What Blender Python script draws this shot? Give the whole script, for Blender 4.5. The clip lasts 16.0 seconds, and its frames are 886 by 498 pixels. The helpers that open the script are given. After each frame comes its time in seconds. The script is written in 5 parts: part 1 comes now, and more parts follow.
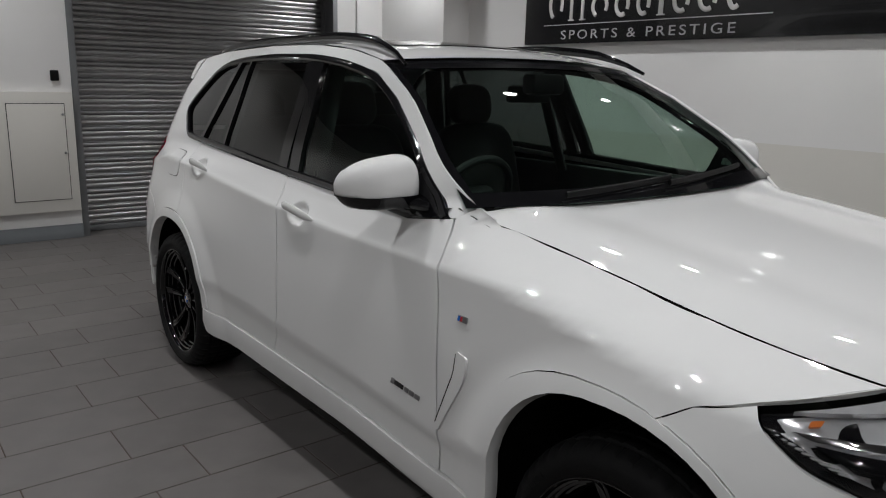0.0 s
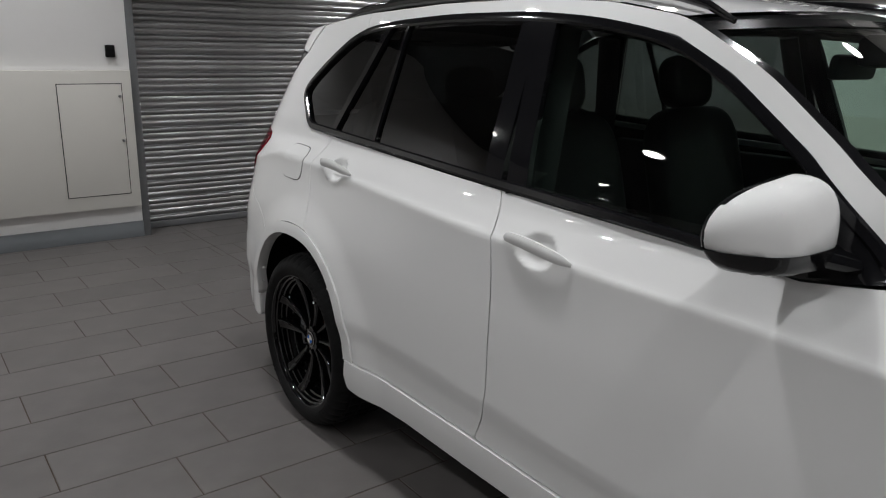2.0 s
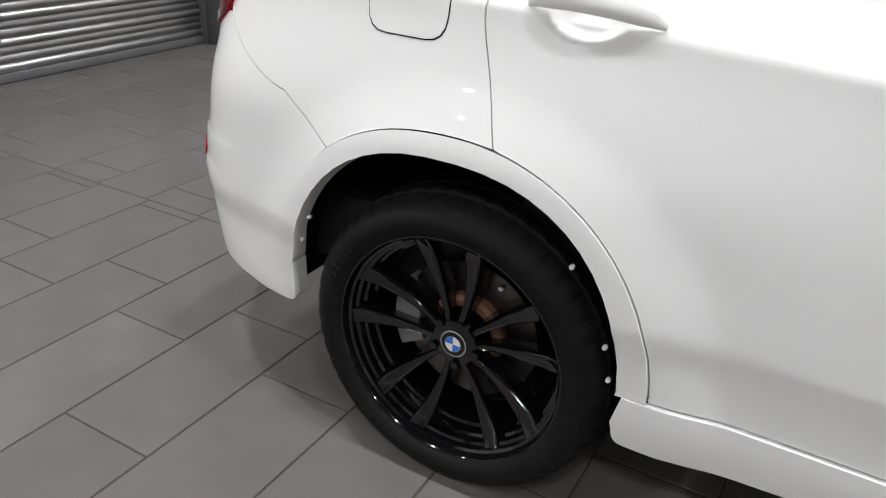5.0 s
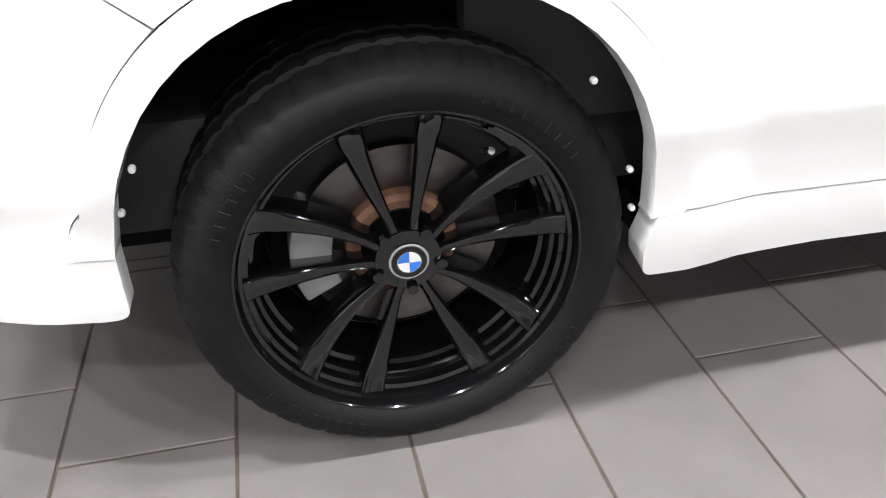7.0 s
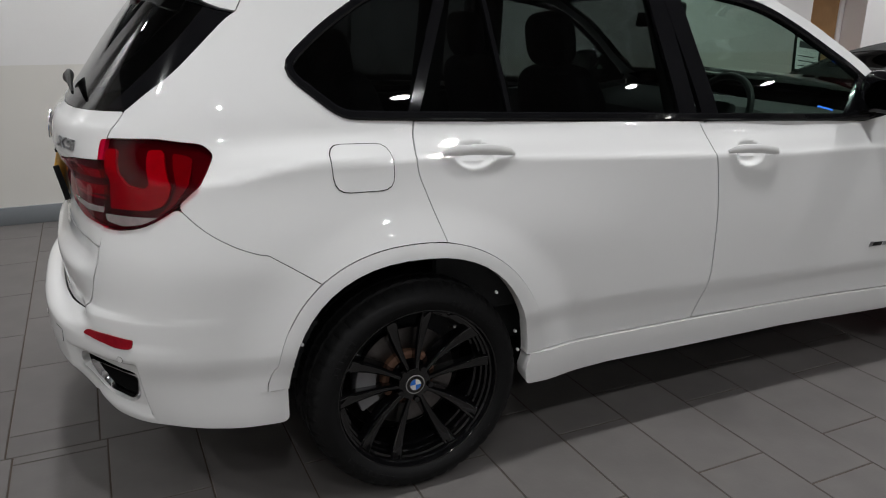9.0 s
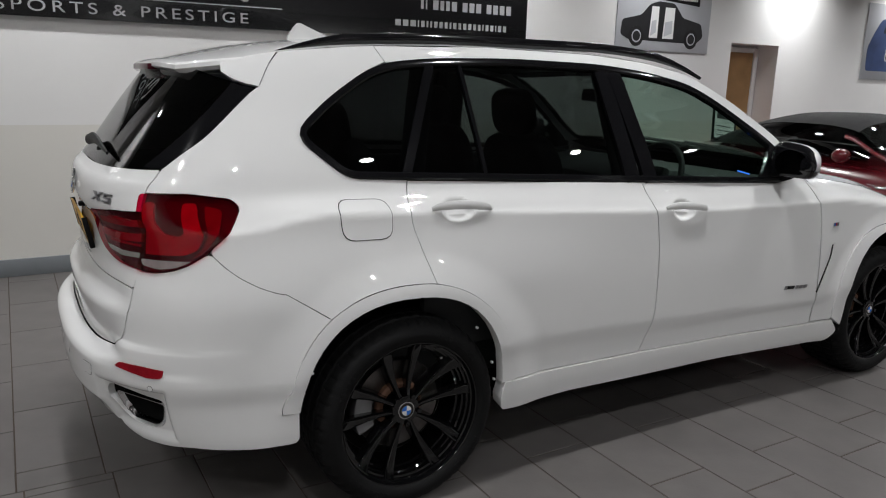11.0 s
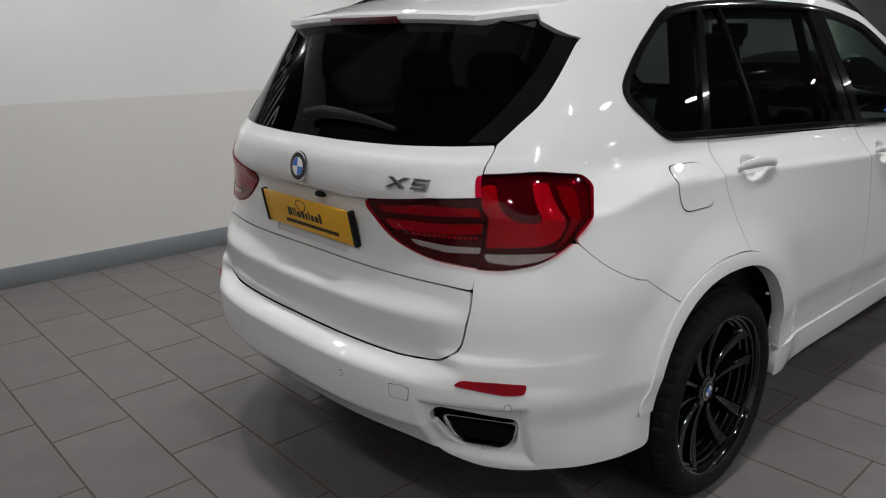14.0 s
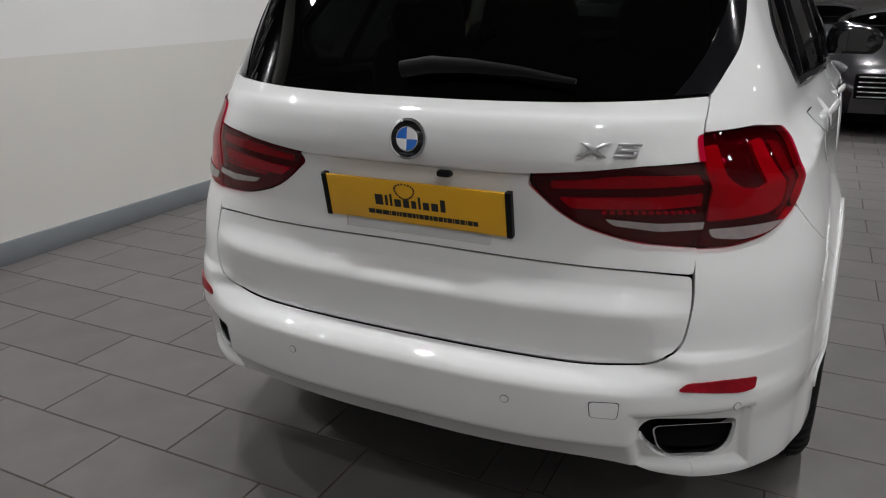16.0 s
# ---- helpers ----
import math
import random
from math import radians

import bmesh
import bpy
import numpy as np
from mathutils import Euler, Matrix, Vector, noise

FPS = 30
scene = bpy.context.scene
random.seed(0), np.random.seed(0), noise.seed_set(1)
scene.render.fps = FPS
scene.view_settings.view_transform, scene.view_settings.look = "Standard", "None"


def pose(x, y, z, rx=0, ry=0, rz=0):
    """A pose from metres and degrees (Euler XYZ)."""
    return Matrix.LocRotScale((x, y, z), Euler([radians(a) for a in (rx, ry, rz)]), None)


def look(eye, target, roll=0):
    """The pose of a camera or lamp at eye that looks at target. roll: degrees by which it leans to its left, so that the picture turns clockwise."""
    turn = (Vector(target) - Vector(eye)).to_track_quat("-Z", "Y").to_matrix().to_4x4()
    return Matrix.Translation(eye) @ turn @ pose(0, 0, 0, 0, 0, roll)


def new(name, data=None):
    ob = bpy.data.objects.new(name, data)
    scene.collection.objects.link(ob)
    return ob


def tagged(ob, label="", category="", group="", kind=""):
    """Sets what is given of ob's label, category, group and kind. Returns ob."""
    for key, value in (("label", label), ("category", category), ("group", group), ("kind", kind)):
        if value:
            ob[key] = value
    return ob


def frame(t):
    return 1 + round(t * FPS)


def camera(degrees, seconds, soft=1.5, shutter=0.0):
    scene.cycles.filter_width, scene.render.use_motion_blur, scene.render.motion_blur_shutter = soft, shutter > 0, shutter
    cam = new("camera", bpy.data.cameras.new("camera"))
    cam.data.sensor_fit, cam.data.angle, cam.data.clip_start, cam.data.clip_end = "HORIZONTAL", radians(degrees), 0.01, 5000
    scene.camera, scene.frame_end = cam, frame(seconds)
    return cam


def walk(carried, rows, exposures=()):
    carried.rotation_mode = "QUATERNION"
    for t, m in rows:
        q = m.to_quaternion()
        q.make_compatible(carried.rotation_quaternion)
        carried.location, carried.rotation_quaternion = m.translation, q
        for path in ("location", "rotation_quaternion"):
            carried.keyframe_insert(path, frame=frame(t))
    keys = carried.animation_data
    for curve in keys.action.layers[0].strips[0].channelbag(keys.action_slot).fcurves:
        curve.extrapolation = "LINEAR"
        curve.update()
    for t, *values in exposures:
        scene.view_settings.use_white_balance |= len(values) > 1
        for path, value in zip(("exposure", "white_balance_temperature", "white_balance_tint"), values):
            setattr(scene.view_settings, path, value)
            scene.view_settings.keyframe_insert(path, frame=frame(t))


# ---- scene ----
cam = camera(61.4, 16.0, soft=1.1)
EXPOSURES = [(0, -.55), (1, -.42), (4.2, -.22), (5.2, .9), (6.3, 1.6), (7.2, 1.88), (7.6, 1.4), (8.1, .75), (8.5, .35), (8.8, -.06), (9.5, -.14), (16, -.12)]
PATH = [
    (0, (3.887, -2.253, 1.541), (2.363, -1.034, 1.105), 1.4),
    (0.5, (3.593, -2.201, 1.55), (2.047, -1.008, 1.121), 1.7),
    (1, (3.287, -2.216, 1.543), (1.733, -1.036, 1.106), 2.0),
    (1.5, (2.989, -2.239, 1.536), (1.433, -1.07, 1.072), 1.2),
    (2, (2.668, -2.221, 1.516), (1.118, -1.061, 1.015), 0.8),
    (2.5, (2.372, -2.206, 1.501), (0.884, -0.996, 0.935), 0.7),
    (3, (2.04, -2.229, 1.495), (0.671, -0.904, 0.887), 0.8),
    (3.5, (1.725, -2.228, 1.464), (0.412, -0.876, 0.795), 0.6),
    (4, (1.38, -2.211, 1.451), (0.113, -0.847, 0.721), 0.8),
    (4.2, (1.236, -2.225, 1.426), (-0.008, -0.853, 0.671), 1.1),
    (6.3, (-0.047, -1.877, 1.063), (-0.021, -0.182, 0.001), 1.7),
    (6.5, (-0.091, -1.847, 1.031), (-0.006, -0.158, -0.037), 0.1),
    (7, (-0.179, -1.903, 1.032), (0.21, -0.264, -0.046), -0.2),
    (7.5, (-0.305, -2.068, 1.11), (0.273, -0.439, 0.104), 0.4),
    (8, (-0.559, -2.322, 1.188), (0.217, -0.674, 0.363), -0.2),
    (8.5, (-0.719, -2.605, 1.397), (0.062, -0.918, 0.66), 0.5),
    (9, (-0.853, -2.933, 1.524), (-0.043, -1.207, 0.92), 0.5),
    (9.5, (-1.035, -3.128, 1.55), (-0.136, -1.418, 1.035), 0.8),
    (9.7, (-1.088, -3.192, 1.594), (-0.158, -1.497, 1.085), 1.1),
    (11.8, (-1.345, -3.151, 1.552), (-0.338, -1.474, 1.137), 1.4),
    (12, (-1.45, -3.068, 1.565), (-0.431, -1.398, 1.15), 1.3),
    (12.5, (-1.634, -2.812, 1.556), (-0.597, -1.166, 1.094), 1.1),
    (13, (-1.797, -2.547, 1.561), (-0.721, -0.927, 1.093), 0.2),
    (13.5, (-2.051, -2.282, 1.556), (-0.865, -0.755, 1.046), -0.4),
    (14, (-2.22, -2.002, 1.535), (-0.92, -0.586, 0.984), -0.5),
    (14.5, (-2.301, -1.695, 1.533), (-0.932, -0.358, 0.952), -1.0),
    (15, (-2.415, -1.404, 1.509), (-0.929, -0.212, 0.9), -0.8),
    (15.5, (-2.507, -1.133, 1.495), (-0.898, -0.13, 0.858), -0.5),
    (16, (-2.514, -0.836, 1.466), (-0.814, -0.003, 0.82), -0.4),
]
walk(cam, [(t, look(eye, target, roll)) for t, eye, target, roll in PATH], EXPOSURES)

# ---- light and world ----
world = bpy.data.worlds.new("night")
scene.world = world
world.use_nodes = True
world.node_tree.nodes["Background"].inputs[0].default_value = (.010, .012, .016, 1)
world.node_tree.nodes["Background"].inputs[1].default_value = 0.3
CEIL = 3.25
LAMP_X = (-2.9, -.9, 1.1, 3.1, 5.1, 7.6, 10.2)
LAMP_Y = (-5.6, -3.4, -1.2, 1.1, 2.55)
for lx in LAMP_X:
    for ly in LAMP_Y:
        if (lx > 6 and ly < -4) or (ly == 1.1 and lx in (-2.9, 5.1)):
            continue
        ld = bpy.data.lights.new("downlight_glow", "AREA")
        ld.shape, ld.size, ld.energy, ld.color, ld.spread = "DISK", .11, 16, (.975, .985, 1.0), radians(136)
        if lx > 7:
            ld.energy = 30
        lo = new("downlight_glow", ld)
        lo.matrix_world = pose(lx, 2.9 if lx > 7 and ly > 2 else ly, CEIL - .012)


# ---- materials ----
def mat(name, base, rough=.5, metal=0., coat=0., vary=.12, scale=12., bump=0., bscale=60., trans=0., spec=.5, random_tint=0.):
    m = bpy.data.materials.new(name)
    m.use_nodes = True
    nt = m.node_tree
    b = nt.nodes["Principled BSDF"]
    b.inputs["Roughness"].default_value = rough
    b.inputs["Metallic"].default_value = metal
    b.inputs["Coat Weight"].default_value = coat
    b.inputs["Coat Roughness"].default_value = .006
    b.inputs["Specular IOR Level"].default_value = spec
    b.inputs["Transmission Weight"].default_value = trans
    tc = nt.nodes.new("ShaderNodeTexCoord")
    n1 = nt.nodes.new("ShaderNodeTexNoise")
    n1.inputs["Scale"].default_value = scale
    n1.inputs["Detail"].default_value = 6
    n2 = nt.nodes.new("ShaderNodeTexNoise")
    n2.inputs["Scale"].default_value = scale * .13
    nt.links.new(tc.outputs["Object"], n1.inputs["Vector"])
    nt.links.new(tc.outputs["Object"], n2.inputs["Vector"])
    add = nt.nodes.new("ShaderNodeMath")
    add.operation = "ADD"
    nt.links.new(n1.outputs["Fac"], add.inputs[0])
    nt.links.new(n2.outputs["Fac"], add.inputs[1])
    last = add
    if random_tint:
        oi = nt.nodes.new("ShaderNodeObjectInfo")
        ma = nt.nodes.new("ShaderNodeMath")
        ma.operation = "MULTIPLY_ADD"
        ma.inputs[1].default_value = random_tint
        nt.links.new(oi.outputs["Random"], ma.inputs[0])
        nt.links.new(add.outputs[0], ma.inputs[2])
        last = ma
    mr = nt.nodes.new("ShaderNodeMapRange")
    mr.inputs["From Min"].default_value, mr.inputs["From Max"].default_value = .6, 1.4 + random_tint
    mr.inputs["To Min"].default_value, mr.inputs["To Max"].default_value = 1 - vary, 1 + vary
    nt.links.new(last.outputs[0], mr.inputs["Value"])
    mx = nt.nodes.new("ShaderNodeVectorMath")
    mx.operation = "SCALE"
    mx.inputs[0].default_value = base
    nt.links.new(mr.outputs[0], mx.inputs["Scale"])
    nt.links.new(mx.outputs[0], b.inputs["Base Color"])
    if bump:
        n3 = nt.nodes.new("ShaderNodeTexNoise")
        n3.inputs["Scale"].default_value = bscale
        n3.inputs["Detail"].default_value = 5
        nt.links.new(tc.outputs["Object"], n3.inputs["Vector"])
        bp = nt.nodes.new("ShaderNodeBump")
        bp.inputs["Strength"].default_value = bump
        bp.inputs["Distance"].default_value = .004
        nt.links.new(n3.outputs["Fac"], bp.inputs["Height"])
        nt.links.new(bp.outputs[0], b.inputs["Normal"])
    return m


def glass(name, tint, gloss=.0, ior=1.5):
    """A thin pane: clear tint through it, mirror gloss by Fresnel."""
    m = bpy.data.materials.new(name)
    m.use_nodes = True
    nt = m.node_tree
    nt.nodes.remove(nt.nodes["Principled BSDF"])
    tr = nt.nodes.new("ShaderNodeBsdfTransparent")
    tr.inputs[0].default_value = (*tint, 1)
    gl = nt.nodes.new("ShaderNodeBsdfGlossy")
    gl.inputs["Roughness"].default_value = gloss
    lw = nt.nodes.new("ShaderNodeLayerWeight")
    lw.inputs["Blend"].default_value = .5
    pw = nt.nodes.new("ShaderNodeMath")
    pw.operation = "POWER"
    pw.inputs[1].default_value = 5
    fr = nt.nodes.new("ShaderNodeMath")
    fr.operation = "MULTIPLY_ADD"
    f0 = ((ior - 1) / (ior + 1)) ** 2 * 1.6
    fr.inputs[1].default_value, fr.inputs[2].default_value = .95 - f0, f0
    nt.links.new(lw.outputs["Facing"], pw.inputs[0])
    nt.links.new(pw.outputs[0], fr.inputs[0])
    mx = nt.nodes.new("ShaderNodeMixShader")
    nt.links.new(fr.outputs[0], mx.inputs[0])
    nt.links.new(tr.outputs[0], mx.inputs[1])
    nt.links.new(gl.outputs[0], mx.inputs[2])
    nt.links.new(mx.outputs[0], nt.nodes["Material Output"].inputs[0])
    return m


def glow(name, colour, strength):
    m = bpy.data.materials.new(name)
    m.use_nodes = True
    b = m.node_tree.nodes["Principled BSDF"]
    b.inputs["Base Color"].default_value = (*colour, 1)
    b.inputs["Emission Color"].default_value = (*colour, 1)
    b.inputs["Emission Strength"].default_value = strength
    return m


PAINT = mat("white_paint", (.77, .77, .765), .5, coat=1, vary=.012, scale=3, spec=0)
BLACKGLOSS = mat("gloss_black", (.006, .006, .007), .12, coat=.6, vary=.2, spec=.15)
BLACKPLASTIC = mat("black_plastic", (.006, .006, .0065), .45, spec=.15, vary=.25, bump=.15, bscale=400)
LINER = mat("wheel_liner", (.006, .006, .006), .9, vary=.4, bump=.4, bscale=120, spec=.1)
GAP = mat("gap_black", (.004, .004, .004), .9, spec=.05)
RUBBER = mat("tyre_rubber", (.0055, .0055, .0058), .62, vary=.3, scale=30, bump=.25, bscale=220, spec=.18)
RIM = mat("rim_black", (.003, .003, .0034), .10, coat=1, vary=.2, spec=.12)
DISC = mat("brake_steel", (.16, .15, .145), .35, metal=1, vary=.3, scale=40)
RUST = mat("rusty_hub", (.16, .08, .05), .7, metal=.3, vary=.4, scale=40)
CALIPER = mat("caliper_metal", (.32, .32, .33), .5, metal=.6, vary=.2)
BOWL = mat("metallised_bowl", (.70, .70, .72), .22, metal=.55, vary=.15, scale=30)
AMBER = mat("amber_lens", (.55, .14, .02), .3, coat=.5, vary=.1)
LENSBALL = mat("projector_glass", (.10, .11, .12), .04, coat=1, vary=.05)
MIRRORGLASS = mat("mirror_silver", (.06, .063, .065), .02, metal=1, vary=.02)
CHROME = mat("chrome", (.75, .75, .76), .08, metal=1, vary=.03)
SATIN = mat("satin_metal", (.36, .36, .37), .28, metal=1, vary=.05)
BADGE_BLUE = mat("badge_blue", (.02, .16, .62), .25, coat=1, vary=.05)
BADGE_WHITE = mat("badge_white", (.8, .8, .8), .25, coat=1, vary=.03)
BADGE_RED = mat("badge_red", (.5, .02, .03), .3, coat=1, vary=.05)
CLEARGLASS = glass("green_tint_glass", (.60, .72, .66))
PRIVACY = glass("privacy_glass", (.10, .11, .11), ior=1.55)
COUPEGLASS = glass("coupe_windscreen", (.38, .42, .40))
REARGLASS = glass("rear_privacy_glass", (.06, .065, .065), ior=1.5)
LENS_DARK = mat("lamp_dark_red", (.055, .005, .013), .3, coat=.3, vary=.15, scale=25, spec=.2)
LENS_MID = mat("lamp_mid_red", (.20, .012, .030), .3, coat=.2, vary=.2, scale=40, spec=.2)
LENS_RED = mat("lamp_bright_red", (.42, .016, .070), .25, coat=.2, vary=.2, scale=40, spec=.2)
LENS_CLEAR = mat("lamp_clear", (.26, .21, .21), .18, coat=.5, vary=.2, scale=60)
REDLENS = glass("red_lens", (.80, .060, .20), ior=1.36)
REFLECTOR = mat("reflector_red", (.26, .006, .014), .3, coat=.12, vary=.2, scale=80, spec=.1)
HEADGLASS = glass("headlamp_lens", (.9, .9, .9))
YELLOW = mat("plate_yellow", (.80, .42, .02), .35, vary=.03)
INK = mat("ink_black", (.012, .012, .012), .5)
LEATHER = mat("black_leather", (.014, .014, .015), .55, vary=.3, bump=.2, bscale=180)
CABIN = mat("cabin_trim", (.016, .017, .018), .65, vary=.25, bump=.2, bscale=150)
STRIPBLUE = glow("dash_strip_blue", (.05, .2, .9), 1.5)
TILE = mat("grey_tile", (.127, .118, .114), .42, vary=.26, scale=5, bump=.08, bscale=70, random_tint=.25, spec=.22)
GROUT = mat("grout", (.060, .044, .033), .9, vary=.3, scale=30)
WALLWHITE = mat("white_wall", (.80, .79, .78), .6, vary=.025, scale=2.5, bump=.05, bscale=120)
WALLCREAM = mat("cream_wall", (.72, .70, .655), .55, vary=.025, scale=2.5, bump=.05, bscale=120)
SKIRT = mat("grey_skirting", (.20, .215, .23), .45, vary=.08, scale=6, bump=.05)
STEEL = mat("galvanised_slat", (.37, .37, .375), .30, metal=1, vary=.16, scale=9, bump=.05, bscale=60, random_tint=.15)
STEELFRAME = mat("grey_steel_frame", (.22, .225, .235), .4, metal=.5, vary=.1)
CEILING = mat("dark_ceiling", (.09, .09, .092), .8, vary=.03)
SIGNBLACK = mat("sign_black", (.008, .008, .009), .22, coat=.3, vary=.2)
SIGNGREY = mat("sign_grey", (.33, .33, .34), .4, vary=.05)
SIGNSILVER = mat("sign_silver", (.50, .49, .48), .35, vary=.05)
WOOD = mat("oak_door", (.42, .24, .10), .5, vary=.2, scale=6, bump=.1)
PAPER = mat("paper", (.75, .75, .74), .7, vary=.03)
POSTERGREY = mat("poster_backdrop", (.50, .51, .54), .5, vary=.10, scale=2)
POSTERDARK = mat("poster_dark", (.02, .02, .022), .45, vary=.3, scale=14)
POSTERBLUE = mat("poster_blue", (.05, .075, .17), .45, vary=.3, scale=8)
CARRED = mat("dark_red_paint", (.14, .008, .014), .25, coat=1, vary=.05)
CARGREY = mat("graphite_paint", (.032, .030, .034), .28, metal=.6, coat=1, vary=.05)
CARSILVER = mat("silver_paint", (.42, .43, .45), .3, metal=.6, coat=1, vary=.05)
SOFTTOP = mat("black_canvas", (.012, .012, .013), .85, vary=.2, bump=.3, bscale=300)
LED = glow("downlight_lens", (1, .97, .93), 40)


# ---- building helpers ----
def mesh_ob(name, bm, material, parent=None, label="", smooth=True, angle=35):
    me = bpy.data.meshes.new(name)
    bm.normal_update()
    if smooth:
        lim = math.cos(radians(angle))
        for e in bm.edges:
            e.smooth = not (len(e.link_faces) == 2 and e.link_faces[0].normal.dot(e.link_faces[1].normal) < lim)
    for f in bm.faces:
        f.smooth = smooth
    bm.to_mesh(me)
    bm.free()
    for mt in material if isinstance(material, (list, tuple)) else [material]:
        me.materials.append(mt)
    ob = new(name, me)
    if parent is not None:
        ob.parent = parent
        pm = parent
        inv = Matrix.Identity(4)
        while pm is not None:
            inv = inv @ pm.matrix_basis.inverted() if pm.parent is None else inv
            pm = pm.parent
        ob.matrix_parent_inverse = inv
    if label:
        ob["label"] = label
    return ob


part = mesh_ob


def box_bm(x0, x1, y0, y1, z0, z1, bevel=0., seg=2):
    bm = bmesh.new()
    bmesh.ops.create_cube(bm, size=1, matrix=Matrix.Translation(((x0 + x1) / 2, (y0 + y1) / 2, (z0 + z1) / 2)) @ Matrix.Diagonal((x1 - x0, y1 - y0, z1 - z0, 1)))
    if bevel:
        bmesh.ops.bevel(bm, geom=bm.edges[:], offset=bevel, segments=seg, affect="EDGES", profile=.5)
    return bm


def cyl_bm(r, h, m, seg=24, r2=None, bevel=0.):
    bm = bmesh.new()
    bmesh.ops.create_cone(bm, cap_ends=True, segments=seg, radius1=r, radius2=r if r2 is None else r2, depth=h)
    if bevel:
        bmesh.ops.bevel(bm, geom=[e for e in bm.edges if abs(e.verts[0].co.z - e.verts[1].co.z) < 1e-6], offset=bevel, segments=2, affect="EDGES", profile=.5)
    bm.transform(m)
    return bm


def join(bm, other):
    me = bpy.data.meshes.new("tmp")
    other.to_mesh(me)
    other.free()
    bm.from_mesh(me)
    bpy.data.meshes.remove(me)
    return bm


def prism_bm(pts, depth, m, bevel=0.):
    """A flat outline in x, y pushed depth along z, then posed by m."""
    bm = bmesh.new()
    vs = [bm.verts.new((x, y, 0)) for x, y in pts]
    f = bm.faces.new(vs)
    if f.normal.z < 0 or sum(pts[i - 1][0] * pts[i][1] - pts[i][0] * pts[i - 1][1] for i in range(len(pts))) < 0:
        bmesh.ops.reverse_faces(bm, faces=[f])
    g = bmesh.ops.extrude_face_region(bm, geom=[f])
    bmesh.ops.translate(bm, verts=[v for v in g["geom"] if isinstance(v, bmesh.types.BMVert)], vec=(0, 0, depth))
    bmesh.ops.recalc_face_normals(bm, faces=bm.faces[:])
    if bevel:
        bmesh.ops.bevel(bm, geom=[e for e in bm.edges if e.calc_face_angle(0) > .6], offset=bevel, segments=2, affect="EDGES", profile=.5)
    bm.transform(m)
    return bm


def tube_bm(pts, r, seg=10, ry=None, up=(0, 0, 1), taper=None):
    """A swept bar through points; r and ry are its half sizes."""
    bm = bmesh.new()
    rings = []
    pts = [Vector(p) for p in pts]
    for i, p in enumerate(pts):
        d = (pts[min(i + 1, len(pts) - 1)] - pts[max(i - 1, 0)]).normalized()
        sd = d.cross(Vector(up)).normalized()
        u = sd.cross(d)
        k = 1 if taper is None else taper[i]
        rings.append([bm.verts.new(p + sd * (math.cos(a) * r * k) + u * (math.sin(a) * (ry or r) * k)) for a in [2 * math.pi * j / seg for j in range(seg)]])
    for a, b in zip(rings, rings[1:]):
        for j in range(seg):
            bm.faces.new((a[j], a[(j + 1) % seg], b[(j + 1) % seg], b[j]))
    bm.faces.new(rings[0][::-1])
    bm.faces.new(rings[-1])
    bmesh.ops.recalc_face_normals(bm, faces=bm.faces[:])
    return bm


def revolve_bm(profile, seg=96, notch=None):
    """A ring turned about the y axis from (y, r) pairs; notch(row, step) gives a change of r."""
    bm = bmesh.new()
    rows = []
    for k, (y, r) in enumerate(profile):
        row = []
        for i in range(seg):
            a = 2 * math.pi * i / seg
            rr = r + (notch(k, i) if notch else 0)
            row.append(bm.verts.new((rr * math.cos(a), y, rr * math.sin(a))))
        rows.append(row)
    for a, b in zip(rows, rows[1:]):
        for i in range(seg):
            bm.faces.new((a[i], a[(i + 1) % seg], b[(i + 1) % seg], b[i]))
    bmesh.ops.recalc_face_normals(bm, faces=bm.faces[:])
    return bm


def grid_bm(fn, us, vs):
    bm = bmesh.new()
    g = [[bm.verts.new(fn(u, v)) for v in vs] for u in us]
    for i in range(len(us) - 1):
        for j in range(len(vs) - 1):
            bm.faces.new((g[i][j], g[i + 1][j], g[i + 1][j + 1], g[i][j + 1]))
    return bm


def steps(a, b, n):
    return [a + (b - a) * i / n for i in range(n + 1)]


def rounded(pts, r=.02, n=4):
    """The outline with its corners rounded; a point may carry its own radius."""
    out = []
    k = len(pts)
    for i in range(k):
        p = Vector(pts[i][:2])
        a, b = Vector(pts[i - 1][:2]), Vector(pts[(i + 1) % k][:2])
        rr = pts[i][2] if len(pts[i]) > 2 else r
        la, lb = (a - p).length, (b - p).length
        q = min(rr, la * .48, lb * .48)
        if q < 1e-4:
            out.append((p.x, p.y))
            continue
        pa, pb = p + (a - p) * (q / la), p + (b - p) * (q / lb)
        for j in range(n + 1):
            t = j / n
            c = pa * (1 - t) ** 2 + p * (2 * t * (1 - t)) + pb * t * t
            out.append((c.x, c.y))
    return out


def split_long(pts, d=.04):
    out = []
    for i in range(len(pts)):
        a, b = pts[i], pts[(i + 1) % len(pts)]
        n = max(1, int(math.hypot(b[0] - a[0], b[1] - a[1]) / d))
        out += [(a[0] + (b[0] - a[0]) * j / n, a[1] + (b[1] - a[1]) * j / n) for j in range(n)]
    return out


